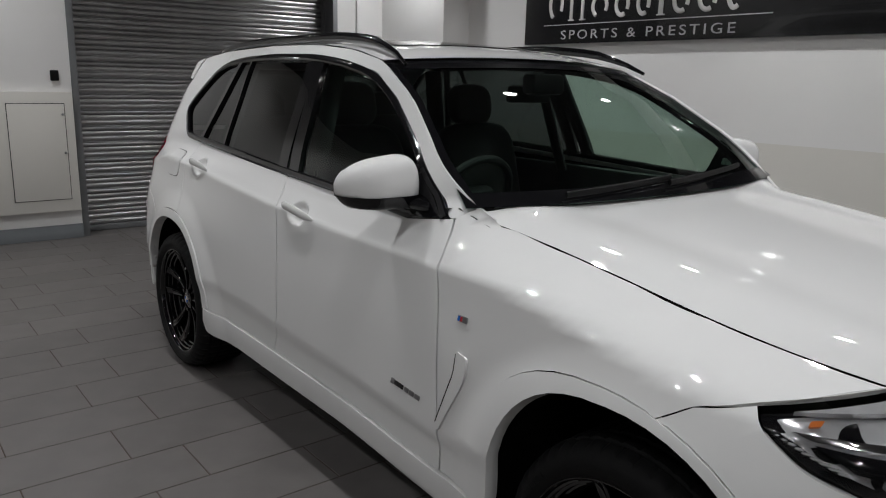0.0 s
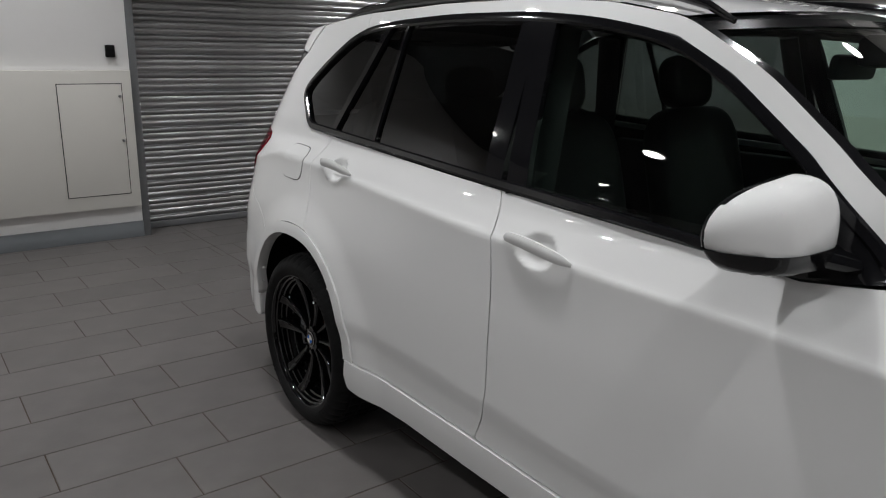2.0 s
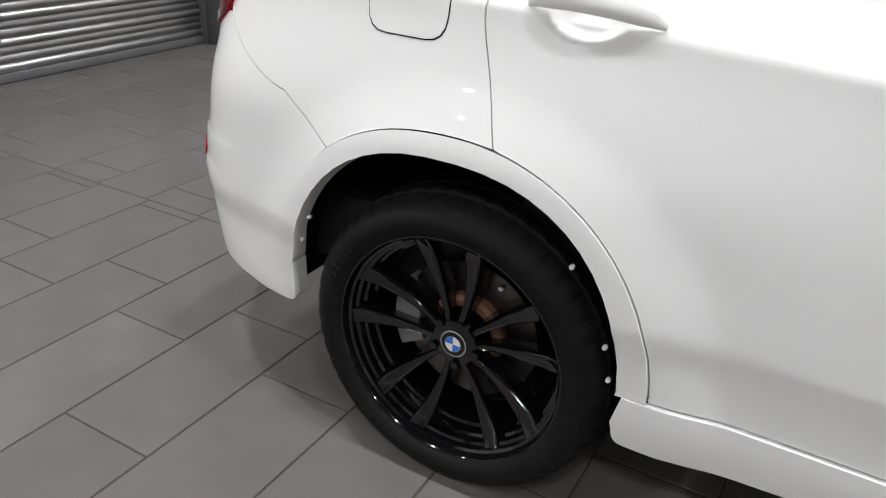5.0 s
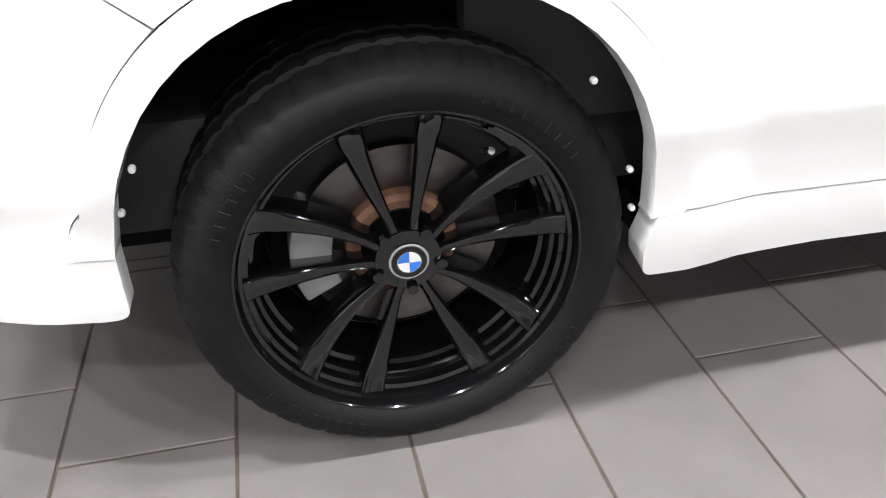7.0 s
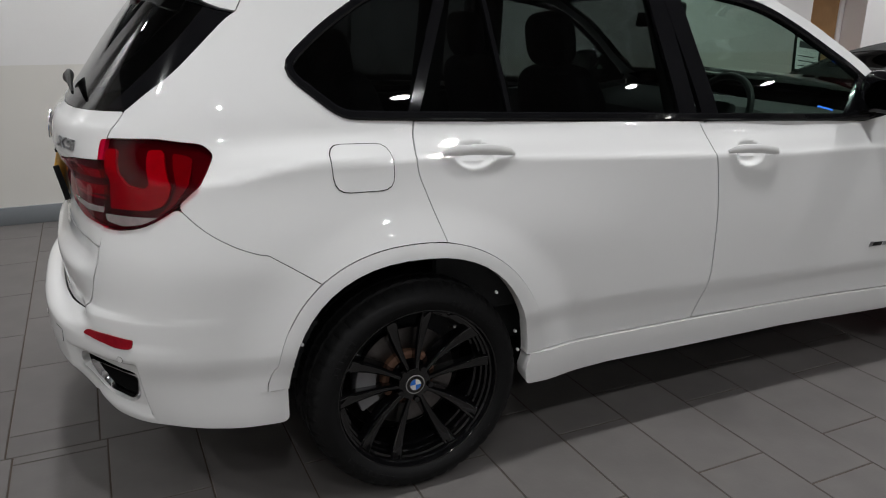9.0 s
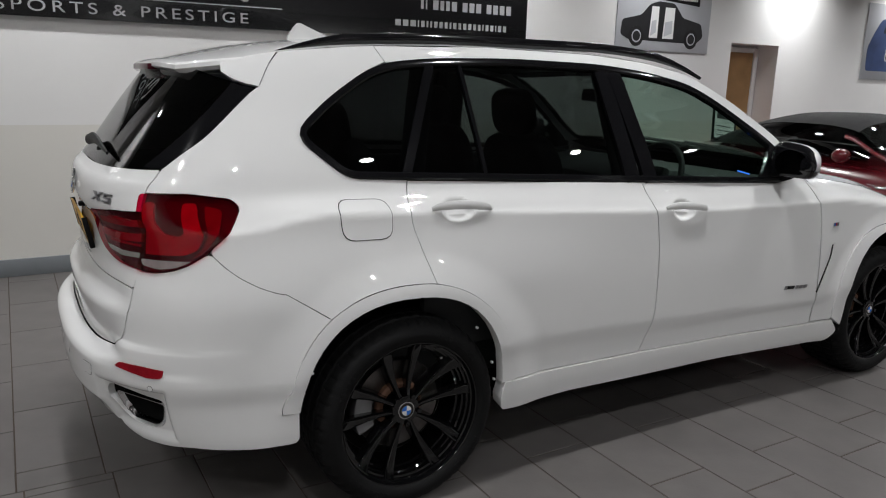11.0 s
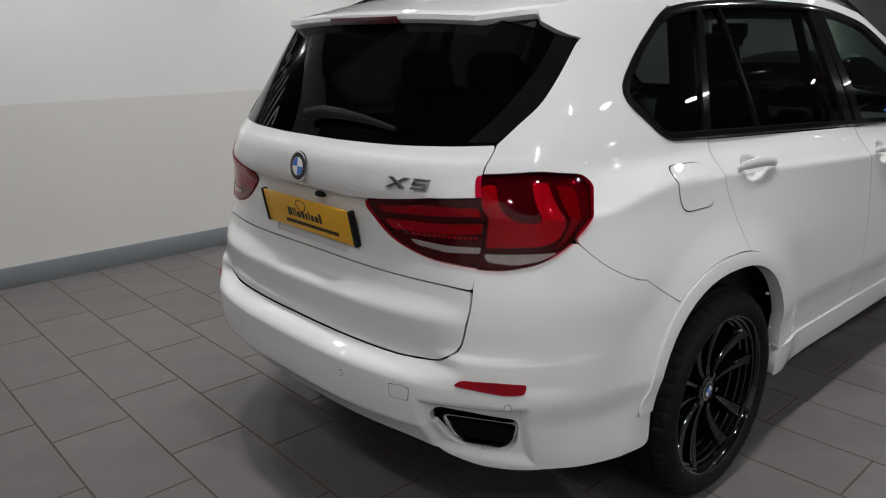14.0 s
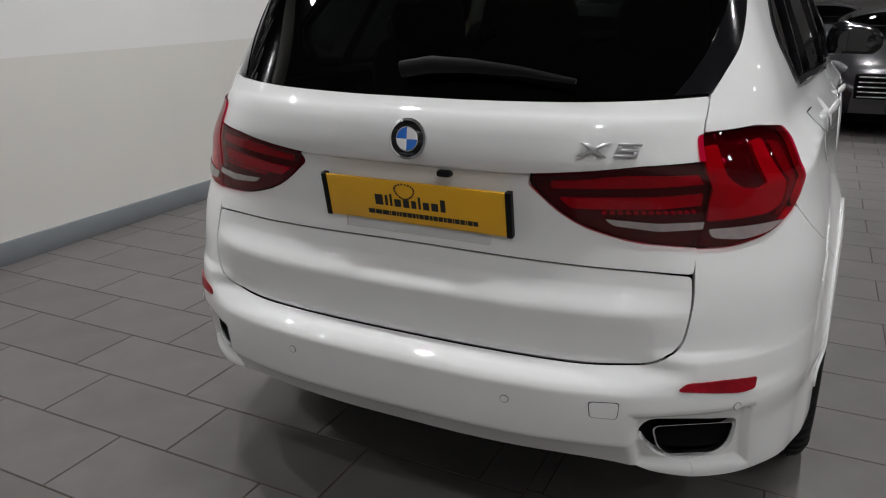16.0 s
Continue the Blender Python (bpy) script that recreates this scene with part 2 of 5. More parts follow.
# ---- the white car's skin: x forward from the rear axle, y to its left ----
def curve(tab, v):
    """Smooth value from a table of (position, value) pairs."""
    if v <= tab[0][0]:
        return tab[0][1]
    if v >= tab[-1][0]:
        return tab[-1][1]
    for i in range(len(tab) - 1):
        if v <= tab[i + 1][0]:
            break
    (x0, y0), (x1, y1) = tab[i], tab[i + 1]
    xa, ya = tab[i - 1] if i else (2 * x0 - x1, 2 * y0 - y1)
    xb, yb = tab[i + 2] if i + 2 < len(tab) else (2 * x1 - x0, 2 * y1 - y0)
    h = x1 - x0
    d = (y1 - y0) / h
    da, db = (y0 - ya) / (x0 - xa), (yb - y1) / (xb - x1)
    m0 = 0 if da * d <= 0 else 2 * da * d / (da + d)
    m1 = 0 if db * d <= 0 else 2 * db * d / (db + d)
    u = (v - x0) / h
    return y0 * (1 + 2 * u) * (1 - u) ** 2 + m0 * h * u * (1 - u) ** 2 + y1 * u * u * (3 - 2 * u) + m1 * h * u * u * (u - 1)


def ease(a, b, v):
    u = min(1, max(0, (v - a) / (b - a)))
    return u * u * (3 - 2 * u)


REAR_X = [(.22, -.90), (.30, -.95), (.36, -.985), (.42, -1.022), (.462, -1.054), (.476, -1.066), (.49, -1.069), (.55, -1.074), (.604, -1.074), (.620, -1.067), (.632, -1.052), (.645, -1.022), (.655, -1.003), (.66, -1.0), (.70, -1.004), (.775, -1.012), (.785, -1.010), (.825, -.975), (.84, -.968), (.88, -.962), (.95, -.955), (1.04, -.955), (1.07, -.962), (1.085, -.974), (1.12, -.984), (1.17, -.978), (1.20, -.966), (1.22, -.945), (1.27, -.905), (1.45, -.775), (1.62, -.64), (1.74, -.55)]
# the corners beside the tailgate run smoothly from the lamp down to a crease over the reflector
CORNER_X = [(.22, -.92), (.30, -.97), (.36, -1.0), (.44, -1.03), (.50, -1.046), (.56, -1.057), (.62, -1.058), (.678, -1.050), (.690, -1.040), (.702, -1.022), (.78, -1.006), (.86, -.984), (.93, -.958), (1.0, -.952), (1.04, -.955)]
HALF_W = [(.22, .86), (.26, .905), (.31, .930), (.38, .941), (.45, .944), (.50, .947), (.560, .9575), (.575, .9590), (.60, .9590), (.75, .957), (.90, .950), (.98, .9455), (1.03, .9425), (1.056, .941), (1.066, .938), (1.078, .9275), (1.10, .912), (1.17, .868), (1.25, .84), (1.45, .755), (1.60, .69), (1.68, .64), (1.76, .56)]
FRONT_X = [(.22, 3.60), (.35, 3.74), (.55, 3.80), (.75, 3.78), (.92, 3.70), (1.05, 3.50), (1.2, 3.2)]
HOOD_EDGE = [(2.2, 1.19), (2.32, 1.135), (2.54, 1.105), (2.9, 1.05), (3.18, .992), (3.4, .942), (3.7, .85)]
CY = .022
X_REAR, X_FRONT, Q_REAR, Q_FRONT = -.45, 2.85, .9, 1.3


def half_width(x, z):
    lean = .050 * (min(1.6, max(-.25, x)) - .75) * ease(.80, .98, z) * ease(1.19, 1.10, z) * ease(-.62, -.25, x)
    lean += .033 * (x - .9) * ease(.46, .53, z) * ease(.70, .62, z) * ease(.3, .5, x) * ease(2.5, 2.25, x)
    w = curve(HALF_W, z + lean)
    w -= .045 * ease(.80, 1.12, z) * ease(1.1, 0., x)
    w -= .05 * max(0, .3 - x) ** 2 * ease(-.3, .9, z)
    w += .03 * ease(1.6, 2.4, x)
    for ax in (0, 2.933):
        r = math.hypot(x - ax, z - .36)
        w += .022 * ease(.62, .46, r)
    w -= .007 * ease(.702, .688, z) * ease(.59, .625, z) * ease(-.66, -.82, x)
    f = ease(2.0, 2.4, x)
    if f > 0:
        top = curve(HOOD_EDGE, x)
        u = (z - top + .10) / .10
        if u > 0:
            w -= f * max(0, w - .76) * min(1, u) ** 2.2
    return w


def shell(s, z):
    """The body's skin on the car's right side: s runs along it from the tail's middle (-1.35) to the nose's middle, z is the height."""
    if s < X_REAR:
        a = max(0, 1 - (X_REAR - s) / Q_REAR) * math.pi / 2
        xr = curve(REAR_X, z)
        if z < 1.03:
            xr += (curve(CORNER_X, z) - xr) * ease(.62, .80, math.sin(a) ** .7)
        x = xr + (X_REAR - xr) * (1 - math.cos(a) ** .7)
        return x, CY - (half_width(x, z) + CY) * math.sin(a) ** .7, z
    if s > X_FRONT:
        a = max(0, 1 - (s - X_FRONT) / Q_FRONT) * math.pi / 2
        xf = curve(FRONT_X, z)
        x = xf + (X_FRONT - xf) * (1 - math.cos(a) ** .9)
        return x, CY - (half_width(x, z) + CY) * math.sin(a) ** .9, z
    return s, -half_width(s, z), z


def skin(s, z):
    """shell() carried on over the tail's middle to the left side."""
    if s < -1.35:
        x, y, z = shell(-2.7 - s, z)
        return Vector((x, 2 * CY - y, z))
    return Vector(shell(s, z))


def solve_s(test, a, b):
    for _ in range(30):
        m = (a + b) / 2
        if test(m):
            a = m
        else:
            b = m
    return (a + b) / 2


def by_x(x, z):
    """From a place along the side to s."""
    if X_REAR <= x <= X_FRONT:
        return x
    if x > X_FRONT:
        return solve_s(lambda s: shell(s, z)[0] < x, X_FRONT, X_FRONT + Q_FRONT)
    return solve_s(lambda s: shell(s, z)[0] < x, -1.35, X_REAR)


def by_y(y, z):
    """From a place across the tail (left is positive) to s."""
    s = solve_s(lambda v: CY - shell(v, z)[1] < abs(y - CY), -1.35, X_REAR)
    return s if y <= CY else -2.7 - s


def skin_normal(s, z):
    e = .004
    n = (skin(s + e, z) - skin(s - e, z)).cross(skin(s, z + e) - skin(s, z - e))
    return n.normalized()


def panel(name, outline, material, parent, mode="s", off=0., thick=.014, flip=False, label="", res=.05, r=.015, dish=None, cuts=()):
    """A skin panel: a rounded outline in (s, z), (x, z) or (y, z) laid on the body, with a turned-in edge."""
    pts = split_long(rounded(outline, r))
    if mode == "x":
        pts = [(by_x(a, z), z) for a, z in pts]
    elif mode == "y":
        pts = [(by_y(a, z), z) for a, z in pts]
    clean = []
    for p in pts:
        if not clean or math.hypot(p[0] - clean[-1][0], p[1] - clean[-1][1]) > .0015:
            clean.append(p)
    bm = bmesh.new()
    bm.faces.new([bm.verts.new((a, z, 0)) for a, z in clean])
    lo = [min(p[k] for p in clean) for k in (0, 1)]
    hi = [max(p[k] for p in clean) for k in (0, 1)]
    for k, at in cuts:
        co, no = [0, 0, 0], [0, 0, 0]
        co[k], no[k] = at, 1
        bmesh.ops.bisect_plane(bm, geom=bm.verts[:] + bm.edges[:] + bm.faces[:], dist=1e-6, plane_co=co, plane_no=no)
    for k in (0, 1):
        n = max(1, int((hi[k] - lo[k]) / (res if k == 0 else res * .6)))
        for i in range(1, n):
            co, no = [0, 0, 0], [0, 0, 0]
            co[k], no[k] = lo[k] + (hi[k] - lo[k]) * i / n + 1e-5, 1
            bmesh.ops.bisect_plane(bm, geom=bm.verts[:] + bm.edges[:] + bm.faces[:], dist=1e-6, plane_co=co, plane_no=no)
    bmesh.ops.triangulate(bm, faces=[f for f in bm.faces if len(f.verts) > 4])
    bm.normal_update()
    if sum(f.normal.z * f.calc_area() for f in bm.faces) < 0:
        bmesh.ops.reverse_faces(bm, faces=bm.faces[:])
    normals = []
    edge = [e for e in bm.edges if len(e.link_faces) == 1]
    rim = []
    for e in edge:
        lp = e.link_loops[0]
        rim.append((lp.vert, lp.link_loop_next.vert))
    place = {}
    for v in bm.verts:
        s, z = v.co.x, v.co.y
        n = skin_normal(s, z)
        p = skin(s, z) + n * off
        if dish and abs(dish(s, z)) + abs(dish(s + .01, z)) + abs(dish(s - .01, z)) + abs(dish(s, z + .01)) + abs(dish(s, z - .01)) > 1e-6:
            def at(a, b):
                return skin(a, b) + skin_normal(a, b) * (off + dish(a, b))
            p = at(s, z)
            n = (at(s + .003, z) - at(s - .003, z)).cross(at(s, z + .003) - at(s, z - .003)).normalized()
        place[v] = (p, n)
    low, ends = {}, {}
    for a, b in rim:
        for v in (a, b):
            if v not in low:
                low[v] = bm.verts.new(place[v][0] - place[v][1] * thick)
                ends[v] = bm.verts.new(place[v][0])
    for v, (p, n) in place.items():
        v.co = p
    faces0 = bm.faces[:]
    for f in faces0:
        f.smooth = True
    for a, b in rim:
        f = bm.faces.new((ends[b], ends[a], low[a], low[b]))
        f.smooth = True
    if flip:
        bm.transform(MIRROR)
        bmesh.ops.reverse_faces(bm, faces=bm.faces[:])
    me = bpy.data.meshes.new(name)
    bm.verts.index_update()
    bm.normal_update()
    ns = [None] * len(bm.verts)
    for v in bm.verts:
        ns[v.index] = v.normal.copy()
    for v, (p, n) in place.items():
        ns[v.index] = Vector((n.x, -n.y, n.z)) if flip else n
    bm.to_mesh(me)
    bm.free()
    me.normals_split_custom_set_from_vertices(ns)
    me.materials.append(material)
    ob = new(name, me)
    ob.parent = parent
    if label:
        ob["label"] = label
    return ob


MIRROR = Matrix(((1, 0, 0, 0), (0, -1, 0, 2 * CY), (0, 0, 1, 0), (0, 0, 0, 1)))


def other(y, sgn):
    return y if sgn > 0 else 2 * CY - y


def arch(cx, cz, rx, rz, a0, a1, n=24, kl=2.3, kr=2.1):
    """Part of a squared-off arch; kl and kr say how square its rear and front halves are."""
    out = []
    for a in steps(a0, a1, n):
        c, s = math.cos(radians(a)), math.sin(radians(a))
        k = 2 / (kl if c < 0 else kr)
        out.append((cx + rx * math.copysign(abs(c) ** k, c), cz + rz * math.copysign(abs(s) ** k, s), 0))
    return out


OUTER_R = (-.006, .40, .457, .463)
INNER_R = (-.018, .375, .407, .440)
OUTER_F = (2.89, .42, .452, .466)
INNER_F = (2.918, .40, .388, .448)


def inset(a, d=.003):
    return (a[0], a[1], a[2] - d, a[3] - d)


def shrink(pts):
    return [(p[0], p[1] - .003, 0) for p in pts]


car = new("parked_car")
tagged(car, "white five-door SUV with black wheels, roof rails and tinted rear glass", "car")
D = 2.933
# outlines along the side, (x, z)
OUT_R = arch(*inset(OUTER_R, .0006), 3, 172, 48)
OUT_F = arch(*OUTER_F, 2, 178, kl=2.4, kr=2.0)
BELT = [(-.18, 1.221), (.05, 1.208), (.6, 1.184), (1.14, 1.161), (1.7, 1.135), (2.03, 1.124)]
DLO_TOP = [(2.19, 1.148, .01), (2.08, 1.245, .05), (1.95, 1.345, .05), (1.72, 1.488, .1), (1.54, 1.572, .1), (1.29, 1.618, .1), (1.02, 1.643, .1), (.6, 1.65, .1), (.24, 1.640, .1), (.05, 1.620, .1), (-.055, 1.586, .08), (-.212, 1.490, .08), (-.360, 1.366, .075)]
DLO = DLO_TOP + [(-.185, 1.218, .05), (.6, 1.184, 0), (1.14, 1.160, 0), (1.7, 1.133, 0), (2.0, 1.122, .02)]
ROOF_EDGE = [(-.75, 1.56), (-.55, 1.602), (-.3, 1.648), (0, 1.678), (.5, 1.692), (1.0, 1.684), (1.3, 1.660), (1.55, 1.615)]
SCREEN_EDGE = [(1.55, 1.615), (1.80, 1.495), (2.0, 1.365), (2.12, 1.275), (2.24, 1.185)]


def cup(m, h):
    """The finger recess behind a door handle, and the cuts that give it enough faces."""
    def depth(s, z):
        q = 1 - ((s - m) / .075) ** 2 - ((z - h) / .047) ** 2
        q = min(1, max(0, q) * 1.25)
        return -.022 * q * q * (3 - 2 * q)
    return depth, [(0, m + d) for d in steps(-.084, .084, 16)] + [(1, h + d) for d in steps(-.055, .055, 14)]


for flip in (False, True):
    P = dict(mode="x", flip=flip)
    # quarter panel with the frame round the glass and the pillars
    panel("quarter_panel", [(.039, 1.206, 0), (.0085, 1.089, .05), (.085, .856, 0)] + [p for p in OUT_R if p[0] < .075 and p[0] > -.300] + [(-.3085, .7745, 0), (-.44, .862, .02), (-.565, .947, .05), (-.630, 1.010, .02), (-.54, 1.08, .04), (-.508, 1.142, .03), (-.53, 1.170, .04), (-.655, 1.185, .02), (-.824, 1.181, 0), (-.801, 1.253, 0), (-.735, 1.304, .03), (-.66, 1.348, .05), (-.55, 1.438, .05), (-.445, 1.522, .02), (-.40, 1.60, .04), (-.36, 1.640, .0), (-.3, 1.648, 0), (-.1, 1.669, 0), (0, 1.676, 0), (.03, 1.62, 0)] + [p[:2] + (p[2],) for p in DLO_TOP[10:]] + [(-.185, 1.218, .05)], PAINT, car, flip=flip, mode="s", res=.026)
    # roof side and front pillar above the doors
    panel("cant_rail", [(.034, 1.619, 0), (.004, 1.676, 0), (.5, 1.690, 0), (1.0, 1.682, .05), (1.3, 1.658, .05), (1.55, 1.613, .05), (1.80, 1.493, .05), (2.0, 1.363, .05), (2.12, 1.273, .05), (2.24, 1.183, .0), (2.215, 1.15, 0)] + [p[:2] + (0.02,) for p in DLO_TOP[:9]], PAINT, car, **P)
    rear_cup, rear_cuts = cup(.213, 1.098)
    front_cup, front_cuts = cup(1.338, 1.037)
    rear_door = panel("rear_door", [(.044, 1.204, 0), (.6, 1.180, 0), (1.1295, 1.158, 0), (1.1675, 1.055, .06), (1.1895, .89, .1), (1.1875, .56, .08), (1.125, .4235, .01), (.442, .430, .0)] + [p for p in OUT_R if p[0] > .09] + [(.088, .856, 0), (.012, 1.088, .05)], PAINT, car, dish=rear_cup, cuts=rear_cuts, res=.024, **P)
    front_door = panel("front_door", [(1.1345, 1.157, 0), (1.7, 1.130, 0), (2.0, 1.118, 0), (2.207, 1.147, 0), (2.235, 1.085, .06), (2.268, .95, .1), (2.282, .74, .1), (2.294, .47, .05), (2.287, .397, .01), (1.130, .4235, .01), (1.1925, .56, .08), (1.1945, .89, .1), (1.1725, 1.055, .06)], PAINT, car, dish=front_cup, cuts=front_cuts, res=.024, **P)
    fx = [2.32, 2.45, 2.6, 2.8, 3.0, 3.18, 3.36]
    panel("front_wing", [(2.212, 1.148, 0), (2.243, 1.181, 0)] + [(x, curve(HOOD_EDGE, x) - .003, 0) for x in fx] + [(3.40, .962, .02), (3.20, .931, .0), (3.10, .906, .02), (3.03, .86, 0)] + [p for p in OUT_F if p[0] < 3.02 and p[1] > .43] + [(2.44, .404, 0), (2.296, .402, 0), (2.302, .47, .05), (2.290, .74, .1), (2.276, .95, .1), (2.243, 1.085, .06)], PAINT, car, res=.04, **P)
    # sills
    panel("sill", [(.395, .305, .02), (.385, .36, .0), (.40, .424, 0), (1.12, .418, 0), (2.287, .391, 0), (2.44, .398, 0), (2.50, .33, .02), (2.44, .280, .03), (1.6, .300, .0), (1.1, .305, 0), (.75, .312, 0), (.56, .303, .03)], PAINT, car, off=.008, thick=.06, **P)
    # wheel arch trims
    panel("arch_trim", arch(*inset(OUTER_R, .0036), 3, 148, 42) + arch(*inset(OUTER_R, .0014), 152, 172, 8) + [(-.4586, .462, 0), (-.422, .462, 0)] + arch(*INNER_R, 168, 5, kr=2.4) + [(.385, .424, 0)], PAINT, car, off=.006, thick=.045, res=.03, r=0, flip=flip)
    panel("arch_trim", arch(*inset(OUTER_F), 2, 178, kl=2.4, kr=2.0) + [(2.44, .41, 0), (2.52, .36, 0)] + arch(*INNER_F, 177, 3, kl=2.4), PAINT, car, off=.006, thick=.045, res=.03, r=0, **P)
    # rear bumper corner belongs to the one bumper built below; dark layer behind the joints
    panel("inner_shell", [(-1.0, .42, 0), (-.46, .42, 0)] + shrink(arch(*OUTER_R, 175, 5)) + [(.40, .34, 0), (2.43, .33, 0)] + shrink(arch(*OUTER_F, 176, 5, kl=2.4, kr=2.0)) + [(3.38, .5, 0), (3.36, .76, 0), (3.10, .84, 0), (3.05, .93, 0), (3.0, 1.02, 0), (2.4, 1.08, 0), (2.2, 1.10, 0), (1.1, 1.15, 0), (.04, 1.195, 0), (-.18, 1.205, 0), (-.5, 1.2, 0), (-.8, 1.2, 0), (-1.0, 1.0, 0)], GAP, car, off=-.042, thick=.002, flip=flip, mode="s", r=0)
    # black frame and the panes
    def frame_strip(a, b, w, off=.002):
        """A black bar on the skin from (x, z) a to b, w wide."""
        d = Vector((b[0] - a[0], b[1] - a[1])).normalized()
        n = Vector((-d.y, d.x)) * w / 2
        panel("window_bar", [(a[0] + n.x, a[1] + n.y), (a[0] - n.x, a[1] - n.y), (b[0] - n.x, b[1] - n.y), (b[0] + n.x, b[1] + n.y)], BLACKGLOSS, car, off=off, thick=.02, r=0, **P)
    inner = []
    dl = [Vector(p) for p in rounded(DLO, .02)]
    k = len(dl)
    area = sum(dl[i - 1].x * dl[i].y - dl[i].x * dl[i - 1].y for i in range(k))
    for i in range(k):
        t = (dl[(i + 1) % k] - dl[i - 1])
        if t.length < 1e-6:
            continue
        t.normalize()
        n = Vector((-t.y, t.x)) * (1 if area > 0 else -1)
        inner.append(dl[i] + n * .026)
    # the surround is a closed ring of short black pieces joined in one mesh
    bm = bmesh.new()
    sgn = -1 if flip else 1
    src = [dl[i] for i in range(k) if (dl[(i + 1) % k] - dl[i - 1]).length >= 1e-6]
    rings = []
    for o, q in zip(src, inner):
        row = []
        for u, h in ((0, -.012), (.0, .004), (.2, .008), (.8, .008), (1, .003), (1, -.02)):
            p2 = o + (q - o) * u
            s = by_x(p2.x, p2.y)
            v = skin(s, p2.y) + skin_normal(s, p2.y) * h
            row.append(bm.verts.new((v.x, other(v.y, sgn), v.z)))
        rings.append(row)
    for a, b in zip(rings, rings[1:] + rings[:1]):
        for j in range(5):
            bm.faces.new((a[j], b[j], b[j + 1], a[j + 1]))
    bmesh.ops.recalc_face_normals(bm, faces=bm.faces[:])
    part("window_surround", bm, BLACKGLOSS, car, "gloss black window surround")
    frame_strip((.211, 1.615), (.036, 1.212), .034, .004)
    frame_strip((.340, 1.622), (.374, 1.198), .015)
    frame_strip((1.026, 1.615), (1.085, 1.166), .075, .003)
    frame_strip((1.091, 1.612), (1.19, 1.160), .075, .004)
    panel("quarter_window", [(.20, 1.63), (.02, 1.61), (-.06, 1.575), (-.20, 1.478), (-.325, 1.366), (-.29, 1.312), (-.18, 1.228), (.05, 1.215)], PRIVACY, car, "x", -.008, .004, flip, "dark tinted quarter glass")
    panel("rear_fixed_window", [(.24, 1.635), (.06, 1.215), (.372, 1.20), (.34, 1.64)], PRIVACY, car, "x", -.009, .004, flip, "dark tinted glass", r=0)
    panel("rear_door_window", [(.345, 1.64), (.377, 1.20), (1.07, 1.166), (1.01, 1.64)], PRIVACY, car, "x", -.010, .004, flip, "dark tinted glass", r=0)
    panel("front_door_window", [(1.11, 1.63), (1.22, 1.162), (2.02, 1.13), (2.16, 1.155), (1.94, 1.335), (1.71, 1.475), (1.53, 1.56), (1.28, 1.605)], CLEARGLASS, car, "x", -.010, .004, flip, "green-tinted clear glass", r=.0)
    # mirror triangle
    panel("mirror_base", [(1.88, 1.128), (2.03, 1.124), (2.18, 1.15), (1.99, 1.30)], BLACKGLOSS, car, "x", .004, .02, flip, r=.01)
    # handles: a cup in the door and a bar over it
    for door, hx0, hx1, hz0, hz1 in ((rear_door, .100, .350, 1.106, 1.094), (front_door, 1.225, 1.475, 1.048, 1.030)):
        m = (hx0 + hx1) / 2 - .012
        hz = (hz0 + hz1) / 2
        pts = []
        for i in range(13):
            u = i / 12
            x = hx0 + (hx1 - hx0) * u
            z = hz0 + (hz1 - hz0) * u
            n = skin_normal(x, z)
            p = skin(x, z) + n * (.006 + .026 * math.sin(math.pi * u) ** .55)
            pts.append((p.x, other(p.y, sgn), p.z))
        part("door_handle", tube_bm(pts, .0075, 10, .0165, taper=[.45, .8, .95, 1, 1, 1.05, 1.05, 1.05, 1, 1, .95, .75, .3]), PAINT, door)
    # arch clips
    for a in (150, 160, 42, 18, 8):
        x, z = -.03 + .397 * math.cos(radians(a)), .375 + .43 * math.sin(radians(a))
        p = skin(x, z)
        part("clip", cyl_bm(.0055, .012, pose(x, other(p.y + .02, sgn), z, 90), 12, bevel=.003), BADGE_WHITE, car)
    # roof rail
    pts, tap = [], []
    for i in range(25):
        u = i / 24
        x = -.36 + 2.02 * u
        z = curve([(-.4, 1.625), (-.3, 1.655), (-.1, 1.695), (.3, 1.715), (1.0, 1.716), (1.35, 1.695), (1.55, 1.648), (1.66, 1.60)], x)
        ze = curve(ROOF_EDGE + [(1.66, 1.565)], x)
        y = half_width(x, min(ze, 1.69)) - .045
        pts.append((x, other(-y, sgn), z))
        tap.append(min(1, .35 + 5 * min(u, 1 - u)))
    part("roof_rail", tube_bm(pts, .016, 12, .020, taper=tap), BLACKGLOSS, car)
    # wheel wells
    for ax in (0, D):
        well = grid_bm(lambda a, y: (ax + .475 * math.cos(a), y * sgn, .375 + .475 * math.sin(a)), steps(-.15, math.pi + .03, 24), (-.93, -.80, -.62, -.46))
        join(well, prism_bm([(ax + .475 * math.cos(a), .375 + .475 * math.sin(a)) for a in steps(-.15, math.pi + .03, 24)], .01, Matrix(((1, 0, 0, 0), (0, 0, 1, -.46 * sgn), (0, 1, 0, 0), (0, 0, 0, 1)))))
        part("wheel_well", well, LINER, car)

# door fuel flap: a lid on the right quarter
panel("fuel_flap", [(-.250, 1.155), (-.055, 1.150), (-.058, 1.018), (-.242, 1.020)], GAP, car, "s", .0006, .001, r=.045)
panel("fuel_flap", [(-.2475, 1.1525), (-.0575, 1.1475), (-.0605, 1.0205), (-.2395, 1.0225)], PAINT, car, "s", .0022, .002, r=.044)

